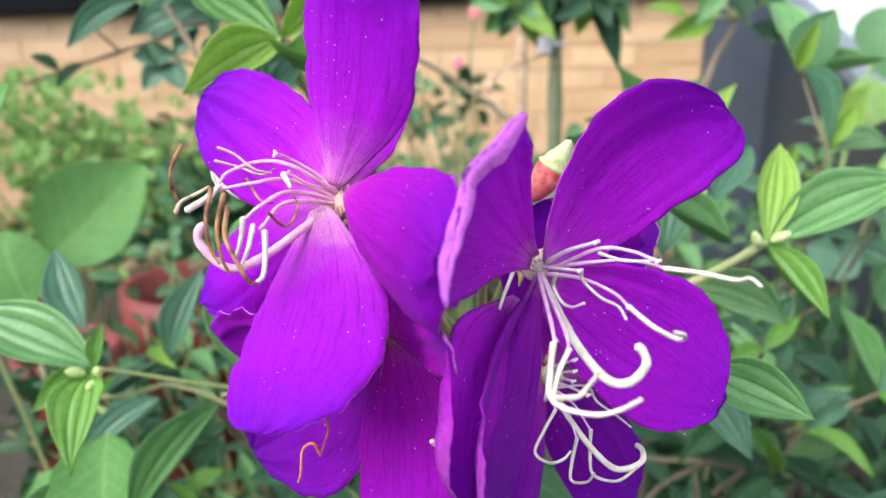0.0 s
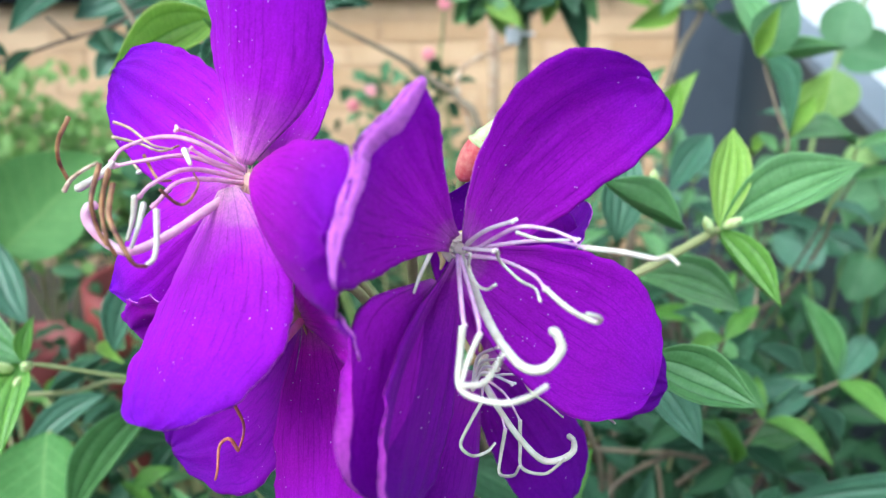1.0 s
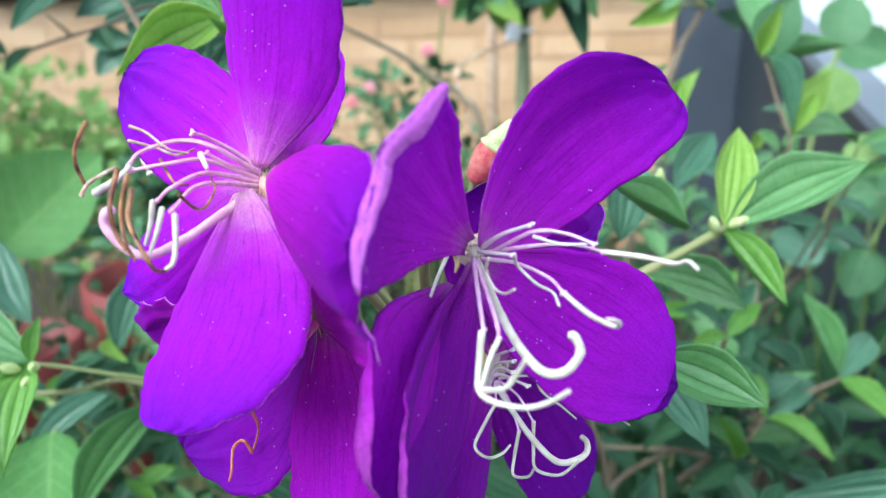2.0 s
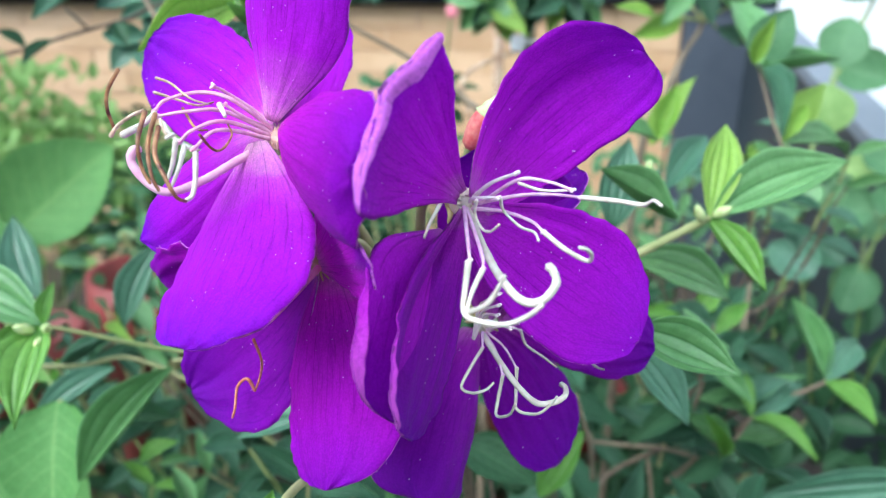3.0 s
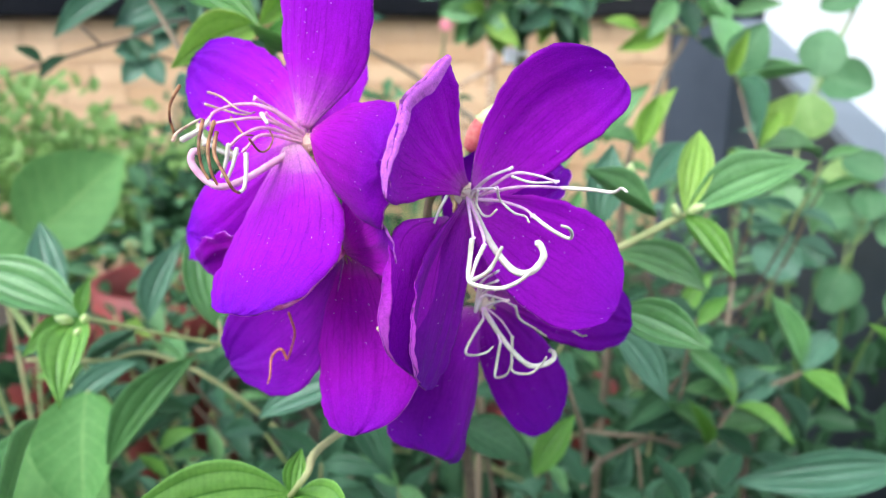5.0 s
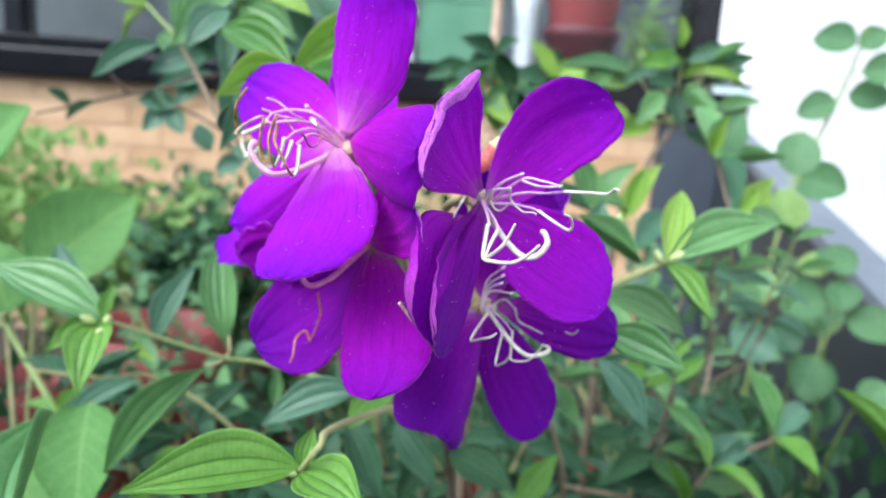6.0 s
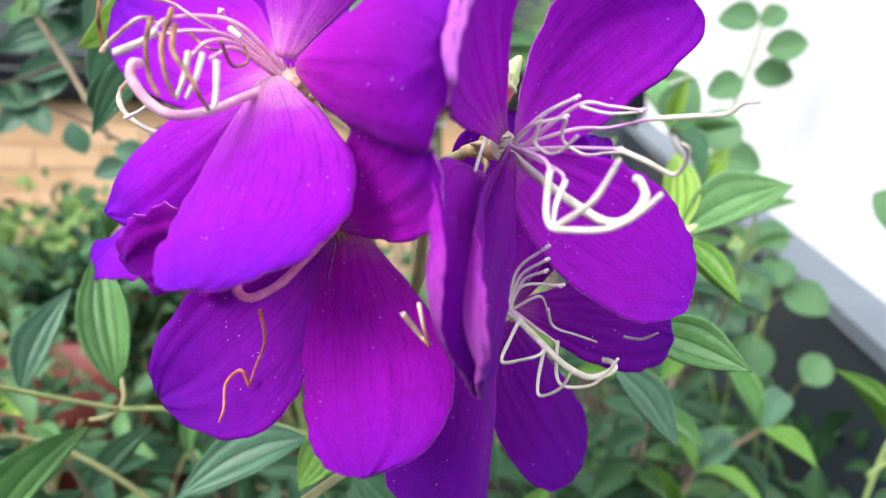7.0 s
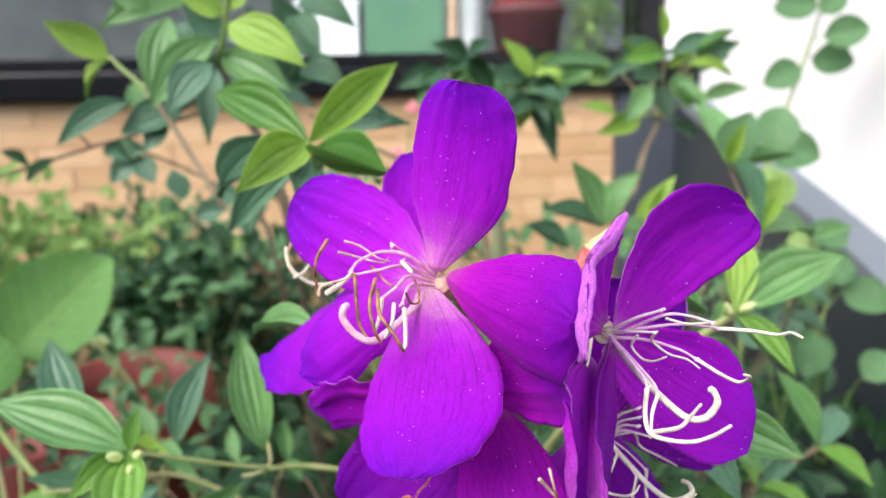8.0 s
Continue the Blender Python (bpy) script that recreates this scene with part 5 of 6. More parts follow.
stem(shrub, [(0.0842, 0.3300, 0.6957), (0.0919, 0.3400, 0.6727), (0.1013, 0.3600, 0.6455), (0.1140, 0.4000, 0.5938)], 0.0014, 0.0020, stem_brown)


# ---- fill of the shrub: leafy shoots below and behind the flowers ----
def shoot(plant, at, way, pairs, size, tones, rng, r=0.0018, shape="lance", ratio=0.34, droop=0.5):
    """A stem with opposite pairs of leaves, each pair turned by a quarter."""
    p, d = Vector(at), Vector(way).normalized()
    pts = [p.copy()]
    turn = rng.uniform(0, math.pi)
    for k in range(pairs):
        p = p + d * size * rng.uniform(0.42, 0.6)
        d = (d + Vector((rng.uniform(-0.2, 0.2), rng.uniform(-0.2, 0.2), rng.uniform(-0.05, 0.2)))).normalized()
        pts.append(p.copy())
        x = d.orthogonal().normalized()
        y = d.cross(x)
        s = size * rng.uniform(0.75, 1.1) * (1 - 0.45 * (k / pairs) ** 2)
        for half in (0, math.pi):
            a = turn + half + rng.uniform(-0.25, 0.25)
            o = x * math.cos(a) + y * math.sin(a)
            lift = 0.9 * (k / pairs) + rng.uniform(-0.15, 0.35) - droop * 0.5
            tip = p + (o + d * lift).normalized() * s
            leaf(plant, p, tip, s * ratio * rng.uniform(0.85, 1.15), tones[min(k * len(tones) // pairs, len(tones) - 1)], (rng.uniform(-0.3, 0.3), -0.45 + rng.uniform(-0.2, 0.2), 0.85), shape, rng.randrange(4), rng.uniform(-0.25, 0.25))
        turn += math.pi / 2
    stem(plant, pts, r, r * 0.6, stem_green if rng.random() < 0.6 else stem_brown)


def thicket(plant, count, seed, near, far, spread, drop, rng_size):
    """Shoots of ribbed leaves spread over a wedge of the bed; those farther off stand lower."""
    rng = random.Random(seed)
    for k in range(count):
        y = near + (far - near) * rng.random() ** 0.8
        x = y * rng.uniform(*spread)
        z = max(0.05, 0.87 - y * rng.uniform(*drop))
        if 0.22 < x / y < 0.37 and z < 0.87 - 0.40 * y:
            continue  # bare soil shows here
        # low shoots get darker leaf colours in place of shade inside the foliage
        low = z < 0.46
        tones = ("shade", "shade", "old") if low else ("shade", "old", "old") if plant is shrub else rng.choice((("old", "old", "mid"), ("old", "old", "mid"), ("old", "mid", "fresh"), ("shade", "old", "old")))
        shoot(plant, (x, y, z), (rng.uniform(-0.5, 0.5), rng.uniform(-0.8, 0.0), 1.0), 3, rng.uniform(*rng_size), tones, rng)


right_shrub = thing("leafy_shrub", (0.30, 0.75, 0.0), "dense shrub of ribbed green leaves beside the flowering shrub", "shrub")
thicket(right_shrub, 30, 21, 0.42, 0.62, (0.14, 0.47), (0.42, 0.86), (0.044, 0.062))
thicket(right_shrub, 18, 23, 0.62, 0.95, (0.14, 0.44), (0.30, 0.62), (0.045, 0.062))
thicket(right_shrub, 16, 25, 0.52, 0.80, (0.10, 0.40), (0.62, 0.98), (0.045, 0.062))
left_shrub = thing("leafy_shrub", (-0.25, 0.62, 0.0), "low shrub of ribbed dark green leaves", "shrub")
thicket(left_shrub, 30, 22, 0.40, 0.75, (-0.58, 0.02), (0.54, 0.94), (0.042, 0.06))
thicket(shrub, 18, 24, 0.30, 0.42, (-0.35, 0.5), (0.78, 1.10), (0.038, 0.052))
for plant, base, ends in ((right_shrub, (0.30, 0.75, -0.02), ((0.275, 0.66, 0.51), (0.345, 0.64, 0.50), (0.40, 0.75, 0.52))), (left_shrub, (-0.25, 0.62, -0.02), ((-0.15, 0.5, 0.45), (-0.3, 0.55, 0.42)))):
    for e in ends:
        b, e = Vector(base), Vector(e)
        stem(plant, [e, b.lerp(e, 0.66) + Vector((0.03, 0, 0)), b.lerp(e, 0.33) + Vector((-0.02, 0.01, 0)), b], 0.0022, 0.005, twig_dark)

# lighter shoots at the top of the dense shrub, before the dark panel
rng = random.Random(41)
for at in ((0.246, 0.67, 0.753), (0.249, 0.602, 0.752), (0.309, 0.622, 0.761), (0.327, 0.585, 0.74), (0.322, 0.699, 0.728), (0.259, 0.805, 0.749), (0.306, 0.538, 0.788), (0.363, 0.717, 0.807)):
    low = (at[0], at[1], at[2] - 0.06)
    shoot(right_shrub, low, (rng.uniform(-0.35, 0.35), rng.uniform(-0.6, 0.0), 1.0), 3, rng.uniform(0.038, 0.052), rng.choice((("mid", "mid", "fresh"), ("teal", "mid", "mid"), ("mid", "teal", "young"))), rng)
    foot = Vector((0.275, 0.66, 0.50))
    mid = Vector(low).lerp(foot, 0.5) + Vector((rng.uniform(-0.015, 0.015), 0.01, -0.02))
    stem(right_shrub, [low, mid, foot], 0.0009, 0.0014, twig_dark)

# young shoot with dark leaves on a pale stem
tall = thing("tall_shoot", (0.20, 0.72, 0.0), "slender shrub with a tuft of dark pointed leaves", "shrub")
stem(tall, [(0.30, 0.82, 0.91), (0.287, 0.80, 0.877), (0.262, 0.77, 0.85), (0.24, 0.74, 0.81), (0.21, 0.72, 0.70), (0.20, 0.72, -0.02)], 0.0022, 0.005, stem_brown)
rng = random.Random(8)
for k in range(12):
    a = 2.4 * k
    r = 0.012 + 0.05 * rng.random()
    p = Vector((0.295 + r * math.cos(a), 0.80 + r * math.sin(a) * 0.8, 0.922 + rng.uniform(-0.045, 0.035)))
    o = Vector((math.cos(a), math.sin(a) * 0.7 - 0.25, rng.uniform(-0.6, 0.6))).normalized()
    size = rng.uniform(0.045, 0.065)
    leaf(tall, p, p + o * size, size * 0.40, ("mid", "old", "mid", "old", "young")[k % 5], (0, -0.8, 0.5), variant=k, roll=rng.uniform(-0.5, 0.5))
    stem(tall, [p, p.lerp(Vector((0.29, 0.80, 0.89)), 0.5), (0.29, 0.803, 0.885)], 0.0012, 0.0018, stem_green)

for k, (b, t, w, tone) in enumerate((
        ((0.281, 0.766, 0.954), (0.227, 0.758, 0.949), 0.026, "fresh"),
        ((0.289, 0.777, 0.956), (0.337, 0.765, 0.977), 0.022, "old"),
        ((0.317, 0.772, 0.947), (0.364, 0.760, 0.965), 0.022, "old"),
        ((0.299, 0.753, 0.944), (0.342, 0.735, 0.936), 0.016, "young"),
        ((0.281, 0.780, 0.972), (0.278, 0.776, 1.009), 0.014, "young"),
        ((0.265, 0.771, 0.922), (0.232, 0.753, 0.881), 0.026, "mid"),
        ((0.294, 0.772, 0.934), (0.302, 0.750, 0.891), 0.030, "mid"),
        ((0.283, 0.796, 0.948), (0.241, 0.793, 0.979), 0.022, "old"),
        ((0.293, 0.794, 0.941), (0.321, 0.783, 0.959), 0.014, "young"),
        ((0.279, 0.791, 0.922), (0.289, 0.769, 0.881), 0.026, "old"),
        ((0.281, 0.815, 0.943), (0.243, 0.813, 0.974), 0.012, "young"),
        ((0.286, 0.793, 0.935), (0.249, 0.783, 0.932), 0.026, "old"))):
    leaf(tall, b, t, w, tone, (0, -0.85, 0.45), variant=k)
leaf(tall, (0.252, 0.837, 0.939), (0.160, 0.869, 0.953), 0.030, "round", (0, -0.7, 0.7), "oval", 0)
leaf(tall, (0.252, 0.837, 0.939), (0.216, 0.848, 0.927), 0.026, "fern", (0, -0.8, 0.5), "oval", 2)
stem(tall, [(0.252, 0.837, 0.939), (0.271, 0.820, 0.912), (0.29, 0.803, 0.885)], 0.0012, 0.0018, stem_green)

# woody stems down to the soil
for at in ((0.03, 0.34, 0.70), (-0.10, 0.42, 0.66), (-0.24, 0.56, 0.58)):
    a = Vector(at)
    stem(shrub, [a, a.lerp(Vector((0.05, 0.55, 0.0)), 0.35) + Vector((0.02, 0.0, 0.02)), a.lerp(Vector((0.05, 0.55, 0.0)), 0.7) + Vector((-0.02, 0.01, 0.0)), (0.05 + at[0] * 0.2, 0.55, -0.02)], 0.0010, 0.0045, stem_brown)


# ---- loose crowns of small leaves, farther off ----
def leafy_mass(plant, name, centre, radii, count, size, ratio, tone, shape, rng, label=""):
    """Many small leaves in an uneven crown with gaps, joined in one mesh."""
    src = blade(shape, tone, 1)
    co = np.empty(len(src.vertices) * 3)
    src.vertices.foreach_get("co", co)
    half = len(src.vertices) // 2
    co = co.reshape(-1, 3)[:half]
    keep = [p for p in src.polygons if max(p.vertices) < half]
    quads = np.array([list(p.vertices) for p in keep])
    uvs = np.array([[list(src.uv_layers[0].data[i].uv) for i in p.loop_indices] for p in keep])
    vs, fs, us, made = [], [], [], 0
    while made < count:
        p = Vector((rng.gauss(0, 0.5), rng.gauss(0, 0.5), rng.gauss(0, 0.5)))
        if p.length > 1.15 or noise.noise(p * 2.3 + Vector(centre) * 5) < -0.08:
            continue
        at = Vector(centre) + Vector([p[i] * radii[i] for i in range(3)])
        if at.z < 0.02:
            continue
        y = (p + Vector((rng.uniform(-1, 1), rng.uniform(-1, 1), rng.uniform(-0.6, 0.8)))).normalized()
        z = Vector((rng.uniform(-0.6, 0.6), rng.uniform(-0.9, 0.2), 0.9))
        z = (z - y * z.dot(y)).normalized()
        s = size * rng.uniform(0.6, 1.2)
        rot = np.array(Matrix((y.cross(z) * s * ratio, y * s, z * s)).transposed())
        fs.append(quads + made * half)
        vs.append(co @ rot.T + np.array(at))
        us.append(uvs)
        made += 1
    me = bpy.data.meshes.new(name)
    me.from_pydata(np.concatenate(vs).tolist(), [], np.concatenate(fs).tolist())
    me.uv_layers.new(name="UVMap").data.foreach_set("uv", np.concatenate(us).ravel())
    me.materials.append(LEAF[tone])
    me.polygons.foreach_set("use_smooth", [True] * len(me.polygons))
    ob = place(new(name, me), plant, Matrix.Identity(4))
    return tagged(ob, label, kind="stuff")


def bush(name, label, base, crowns, stems, seed):
    """A plant with bare stems from the soil and uneven crowns."""
    rng = random.Random(seed)
    plant = thing(name, base, label, "plant")
    for centre, radii, count, size, ratio, tone, shape in crowns:
        leafy_mass(plant, "foliage", centre, radii, count, size, ratio, tone, shape, rng)
        for k in range(stems):
            end = Vector(centre) + Vector([rng.uniform(-0.6, 0.6) * r for r in radii])
            b = Vector(base) + Vector((rng.uniform(-0.05, 0.05), rng.uniform(-0.05, 0.05), 0))
            stem(plant, [b, b.lerp(end, 0.4) + Vector((rng.uniform(-0.03, 0.03), 0, 0.03)), b.lerp(end, 0.75) + Vector((rng.uniform(-0.03, 0.03), 0, 0.04)), end], 0.004, 0.0015, stem_green)
    return plant


bush("pale_bush", "pale yellow-green bush with small soft leaves", (-0.95, 1.65, 0.0), (
    ((-1.00, 1.62, 0.56), (0.42, 0.24, 0.22), 1500, 0.042, 0.6, "fern", "oval"),
    ((-0.62, 1.66, 0.47), (0.24, 0.16, 0.18), 380, 0.05, 0.6, "fern", "oval")), 7, 3)
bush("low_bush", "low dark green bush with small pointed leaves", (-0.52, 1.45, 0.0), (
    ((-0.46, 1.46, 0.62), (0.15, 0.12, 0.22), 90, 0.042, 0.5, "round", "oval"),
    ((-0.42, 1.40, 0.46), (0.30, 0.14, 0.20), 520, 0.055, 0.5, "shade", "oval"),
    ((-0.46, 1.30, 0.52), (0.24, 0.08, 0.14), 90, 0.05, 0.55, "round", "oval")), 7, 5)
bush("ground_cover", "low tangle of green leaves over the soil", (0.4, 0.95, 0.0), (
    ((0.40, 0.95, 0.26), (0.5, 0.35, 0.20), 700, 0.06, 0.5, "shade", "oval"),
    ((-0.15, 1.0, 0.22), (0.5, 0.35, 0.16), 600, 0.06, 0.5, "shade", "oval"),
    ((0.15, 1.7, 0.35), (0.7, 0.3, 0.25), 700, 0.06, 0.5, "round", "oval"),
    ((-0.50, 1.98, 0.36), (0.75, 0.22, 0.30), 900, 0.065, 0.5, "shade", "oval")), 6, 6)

# small tree on a straight green trunk, with drooping pointed leaves and a white tag
tree = thing("small_tree", (0.125, 0.95, 0.0), "slim young tree with drooping dark pointed leaves", "tree")
stem(tree, [(0.117, 0.945, 0.90), (0.118, 0.945, 0.80), (0.12, 0.947, 0.60), (0.125, 0.95, -0.02)], 0.008, 0.012, trunk_grey, "trunk")
rng = random.Random(17)
top = Vector((0.117, 0.945, 0.895))
for k in range(13):
    a = 2.4 * k + 0.3
    o = Vector((math.cos(a), math.sin(a) * 0.8, 0))
    b = top + o * 0.004
    m = b + o * rng.uniform(0.03, 0.085) + Vector((0, 0, rng.uniform(-0.015, 0.075)))
    stem(tree, [b, b.lerp(m, 0.5) + Vector((0, 0, 0.012)), m], 0.0025, 0.0011, stem_green, "limb")
    for q in range(5):
        o2 = Vector((math.cos(a + q * 1.6), math.sin(a + q * 1.6) * 0.7 - 0.2, rng.uniform(-1.5, 0.3)))
        size = rng.uniform(0.04, 0.068)
        leaf(tree, m, m + o2.normalized() * size, size * 0.46, rng.choice(("shade", "old", "old", "mid", "mid", "young")), (0, -0.85, 0.4), variant=q, roll=rng.uniform(-0.5, 0.5))
for k, (b, t, w, tone) in enumerate((
        ((0.158, 0.917, 0.937), (0.124, 0.918, 0.988), 0.026, "young"),
        ((0.156, 0.937, 0.935), (0.103, 0.931, 0.946), 0.032, "old"),
        ((0.161, 0.917, 0.941), (0.195, 0.906, 0.961), 0.024, "young"),
        ((0.175, 0.934, 0.928), (0.204, 0.916, 0.911), 0.026, "mid"),
        ((0.155, 0.914, 0.922), (0.186, 0.880, 0.828), 0.030, "old"),
        ((0.171, 0.932, 0.917), (0.203, 0.908, 0.872), 0.028, "mid"),
        ((0.166, 0.955, 0.929), (0.137, 0.935, 0.881), 0.026, "old"),
        ((0.174, 0.963, 0.922), (0.180, 0.937, 0.857), 0.028, "old"),
        ((0.160, 0.956, 0.929), (0.110, 0.944, 0.911), 0.026, "mid"))):
    leaf(tree, b, t, w, tone, (0, -0.85, 0.45), variant=k)
bm = bmesh.new()
box(bm, (0.094, 0.930, 0.848), (0.112, 0.933, 0.868), 0.002)
box(bm, (0.110, 0.933, 0.857), (0.130, 0.936, 0.862), 0.001)
part("tag", bm, white_plastic, tree, "small white plant tag tied to the trunk")
stem(tree, [(0.107, 0.952, 0.847), (0.067, 0.947, 0.834), (0.042, 0.943, 0.821), (0.033, 0.936, 0.801), (0.041, 0.929, 0.775), (0.06, 0.93, 0.70)], 0.0022, 0.003, anther_tan, "dry_tendril", "dry straw-coloured curled tendril")

# bamboo stake beside it
stake = thing("plant_stake", (0.115, 1.47, 0.0), "tan bamboo stake in the soil", "stake")
stem(stake, [(0.115, 1.47, 1.35), (0.115, 1.47, 0.7), (0.118, 1.475, -0.03)], 0.010, 0.011, anther_tan, "cane")

# thin bare twigs
twig = thing("bare_twig", (-0.228, 0.70, 0.0), "thin dark bare twig with a side spur", "twig")
stem(twig, [(-0.387, 0.635, 0.85), (-0.358, 0.638, 0.858), (-0.304, 0.644, 0.874), (-0.266, 0.647, 0.884), (-0.228, 0.652, 0.897), (-0.16, 0.68, 0.88), (-0.12, 0.70, 0.6), (-0.12, 0.70, -0.02)], 0.0010, 0.0026, twig_dark, "branch")
stem(twig, [(-0.300, 0.643, 0.875), (-0.305, 0.64, 0.882), (-0.315, 0.638, 0.893)], 0.0018, 0.001, twig_dark, "spur")
for b, t in (((-0.33, 0.64, 0.866), (-0.35, 0.62, 0.848)), ((-0.275, 0.646, 0.882), (-0.262, 0.63, 0.862)), ((-0.355, 0.638, 0.86), (-0.372, 0.63, 0.875))):
    leaf(twig, b, t, 0.014, "shade", shape="oval")
for k, (b, t) in enumerate((
        ((-0.230, 0.685, 0.901), (-0.286, 0.677, 0.886)),
        ((-0.242, 0.685, 0.897), (-0.264, 0.671, 0.870)),
        ((-0.264, 0.681, 0.868), (-0.303, 0.675, 0.870)),
        ((-0.273, 0.681, 0.863), (-0.298, 0.668, 0.841)),
        ((-0.270, 0.681, 0.864), (-0.256, 0.664, 0.839)),
        ((-0.177, 0.665, 0.822), (-0.202, 0.658, 0.830)),
        ((-0.173, 0.664, 0.822), (-0.148, 0.657, 0.849)),
        ((-0.180, 0.664, 0.820), (-0.168, 0.647, 0.789)),
        ((-0.191, 0.664, 0.815), (-0.218, 0.654, 0.806)),
        ((-0.229, 0.669, 0.823), (-0.238, 0.665, 0.851)))):
    leaf(twig, b, t, 0.022, "teal", (0, -0.9, 0.3), "oval", k)
stem(twig, [(-0.270, 0.682, 0.868), (-0.227, 0.674, 0.850), (-0.180, 0.665, 0.821), (-0.149, 0.653, 0.779), (-0.12, 0.70, 0.5)], 0.0012, 0.0022, twig_dark, "branch")
twig2 = thing("bare_twig", (0.045, 0.58, 0.0), "thin brown bare twig behind the flowers", "twig")
stem(twig2, [(-0.10, 0.598, 0.90), (-0.063, 0.593, 0.879), (-0.019, 0.585, 0.857), (0.011, 0.578, 0.837), (0.028, 0.573, 0.825), (0.045, 0.562, 0.79), (0.05, 0.57, 0.6), (0.045, 0.58, -0.02)], 0.0012, 0.004, stem_brown, "branch")

# small pink blossoms before the bricks
def pink_blossom(plant, at, r, rng):
    bm = bmesh.new()
    for k in range(6):
        a = 2 * math.pi * k / 6 + rng.uniform(-0.2, 0.2)
        o = Vector((math.cos(a), -0.35, math.sin(a)))
        made = bmesh.ops.create_icosphere(bm, subdivisions=2, radius=r * 0.62)["verts"]
        for v in made:
            v.co = Vector((v.co.x, v.co.y * 0.55, v.co.z)) + o * r * 0.55 + Vector(at)
    return part("blossom", bm, pink_flower, plant)


rng = random.Random(5)
pinks = bush("pink_flower_plant", "small plant with pink blossoms before the brick wall", (-0.05, 1.35, 0.0), (
    ((-0.10, 1.33, 0.735), (0.05, 0.04, 0.05), 45, 0.035, 0.6, "round", "oval"),
    ((0.0, 1.31, 0.76), (0.04, 0.04, 0.05), 30, 0.035, 0.6, "shade", "oval")), 5, 9)
for at, r in (((-0.010, 1.262, 0.819), 0.010), ((-0.115, 1.30, 0.757), 0.010), ((-0.15, 1.31, 0.73), 0.010), ((0.02, 1.30, 0.90), 0.010)):
    pink_blossom(pinks, at, r, rng)
    stem(pinks, [at, (at[0] * 0.8 - 0.01, at[1] + 0.03, at[2] - 0.12), (-0.05, 1.35, 0.3)], 0.0018, 0.003, stem_green)

# plant with broad ovate leaves on thick pale stalks
broad = thing("broad_leaf_plant", (-0.30, 0.45, 0.0), "plant with broad smooth green leaves on pale stalks", "plant")
for b, t, w, up, vr in (((-0.372, 0.594, 0.703), (-0.296, 0.648, 0.772), 0.092, (-0.05, -0.95, 0.25), 0), ((-0.373, 0.55, 0.674), (-0.392, 0.57, 0.735), 0.075, (0.1, -0.8, 0.5), 1),
                        ((-0.40, 0.508, 0.782), (-0.332, 0.525, 0.858), 0.080, (-0.2, -0.85, 0.4), 0),
                        ((-0.190, 0.330, 0.690), (-0.183, 0.290, 0.640), 0.048, (0.0, -0.75, 0.6), 0), ((-0.30, 0.42, 0.60), (-0.24, 0.40, 0.53), 0.07, (0.0, -0.5, 0.9), 3)):
    leaf(broad, b, t, w, "broad", up, "broad", vr)
    stem(broad, [b, Vector(b) + Vector((-0.006, 0.012, -0.035)), (-0.32 + 0.2 * (b[0] + 0.3), 0.50, 0.45), (-0.29, 0.45, -0.02)], 0.0014, 0.0020, stem_green, "stalk")
stem(broad, [(-0.4303, 0.6000, 0.7058), (-0.3898, 0.5700, 0.6670), (-0.3560, 0.5500, 0.6303), (-0.3204, 0.5300, 0.5934), (-0.2936, 0.5100, 0.5578), (-0.2900, 0.4900, 0.3000), (-0.2900, 0.4600, -0.0200)], 0.0026, 0.0036, stem_fresh, "stalk")

# vine with round leaves up the white wall and round-leaved shoots in front of it
vine = thing("climbing_vine", (0.58, 1.12, 0.0), "climbing vine with round green leaves against the white wall", "vine")
stem(vine, [(0.762, 1.24, 1.09), (0.752, 1.245, 1.03), (0.735, 1.25, 0.96), (0.70, 1.235, 0.88), (0.66, 1.21, 0.80), (0.61, 1.16, 0.64), (0.58, 1.12, 0.3), (0.58, 1.12, -0.02)], 0.0022, 0.005, stem_fresh)


def disc_leaf(at, r, node_at, tone="round", tilt=(-0.35, -0.85, 0.35), vr=0):
    """A round leaf centred at a place, pointing away from its node, with its short stalk."""
    c, nd = Vector(at), Vector(node_at)
    d = (c - nd)
    z = Vector(tilt).normalized()
    d = (d - z * d.dot(z)).normalized()
    b = c - d * r
    leaf(vine, b, c + d * r, r * 1.75, tone, tilt, "round", vr)
    stem(vine, [nd, nd.lerp(b, 0.6) + Vector((0, 0, 0.004)), b + d * r * 0.1], 0.0014, 0.001, stem_fresh, "leaf_stalk")


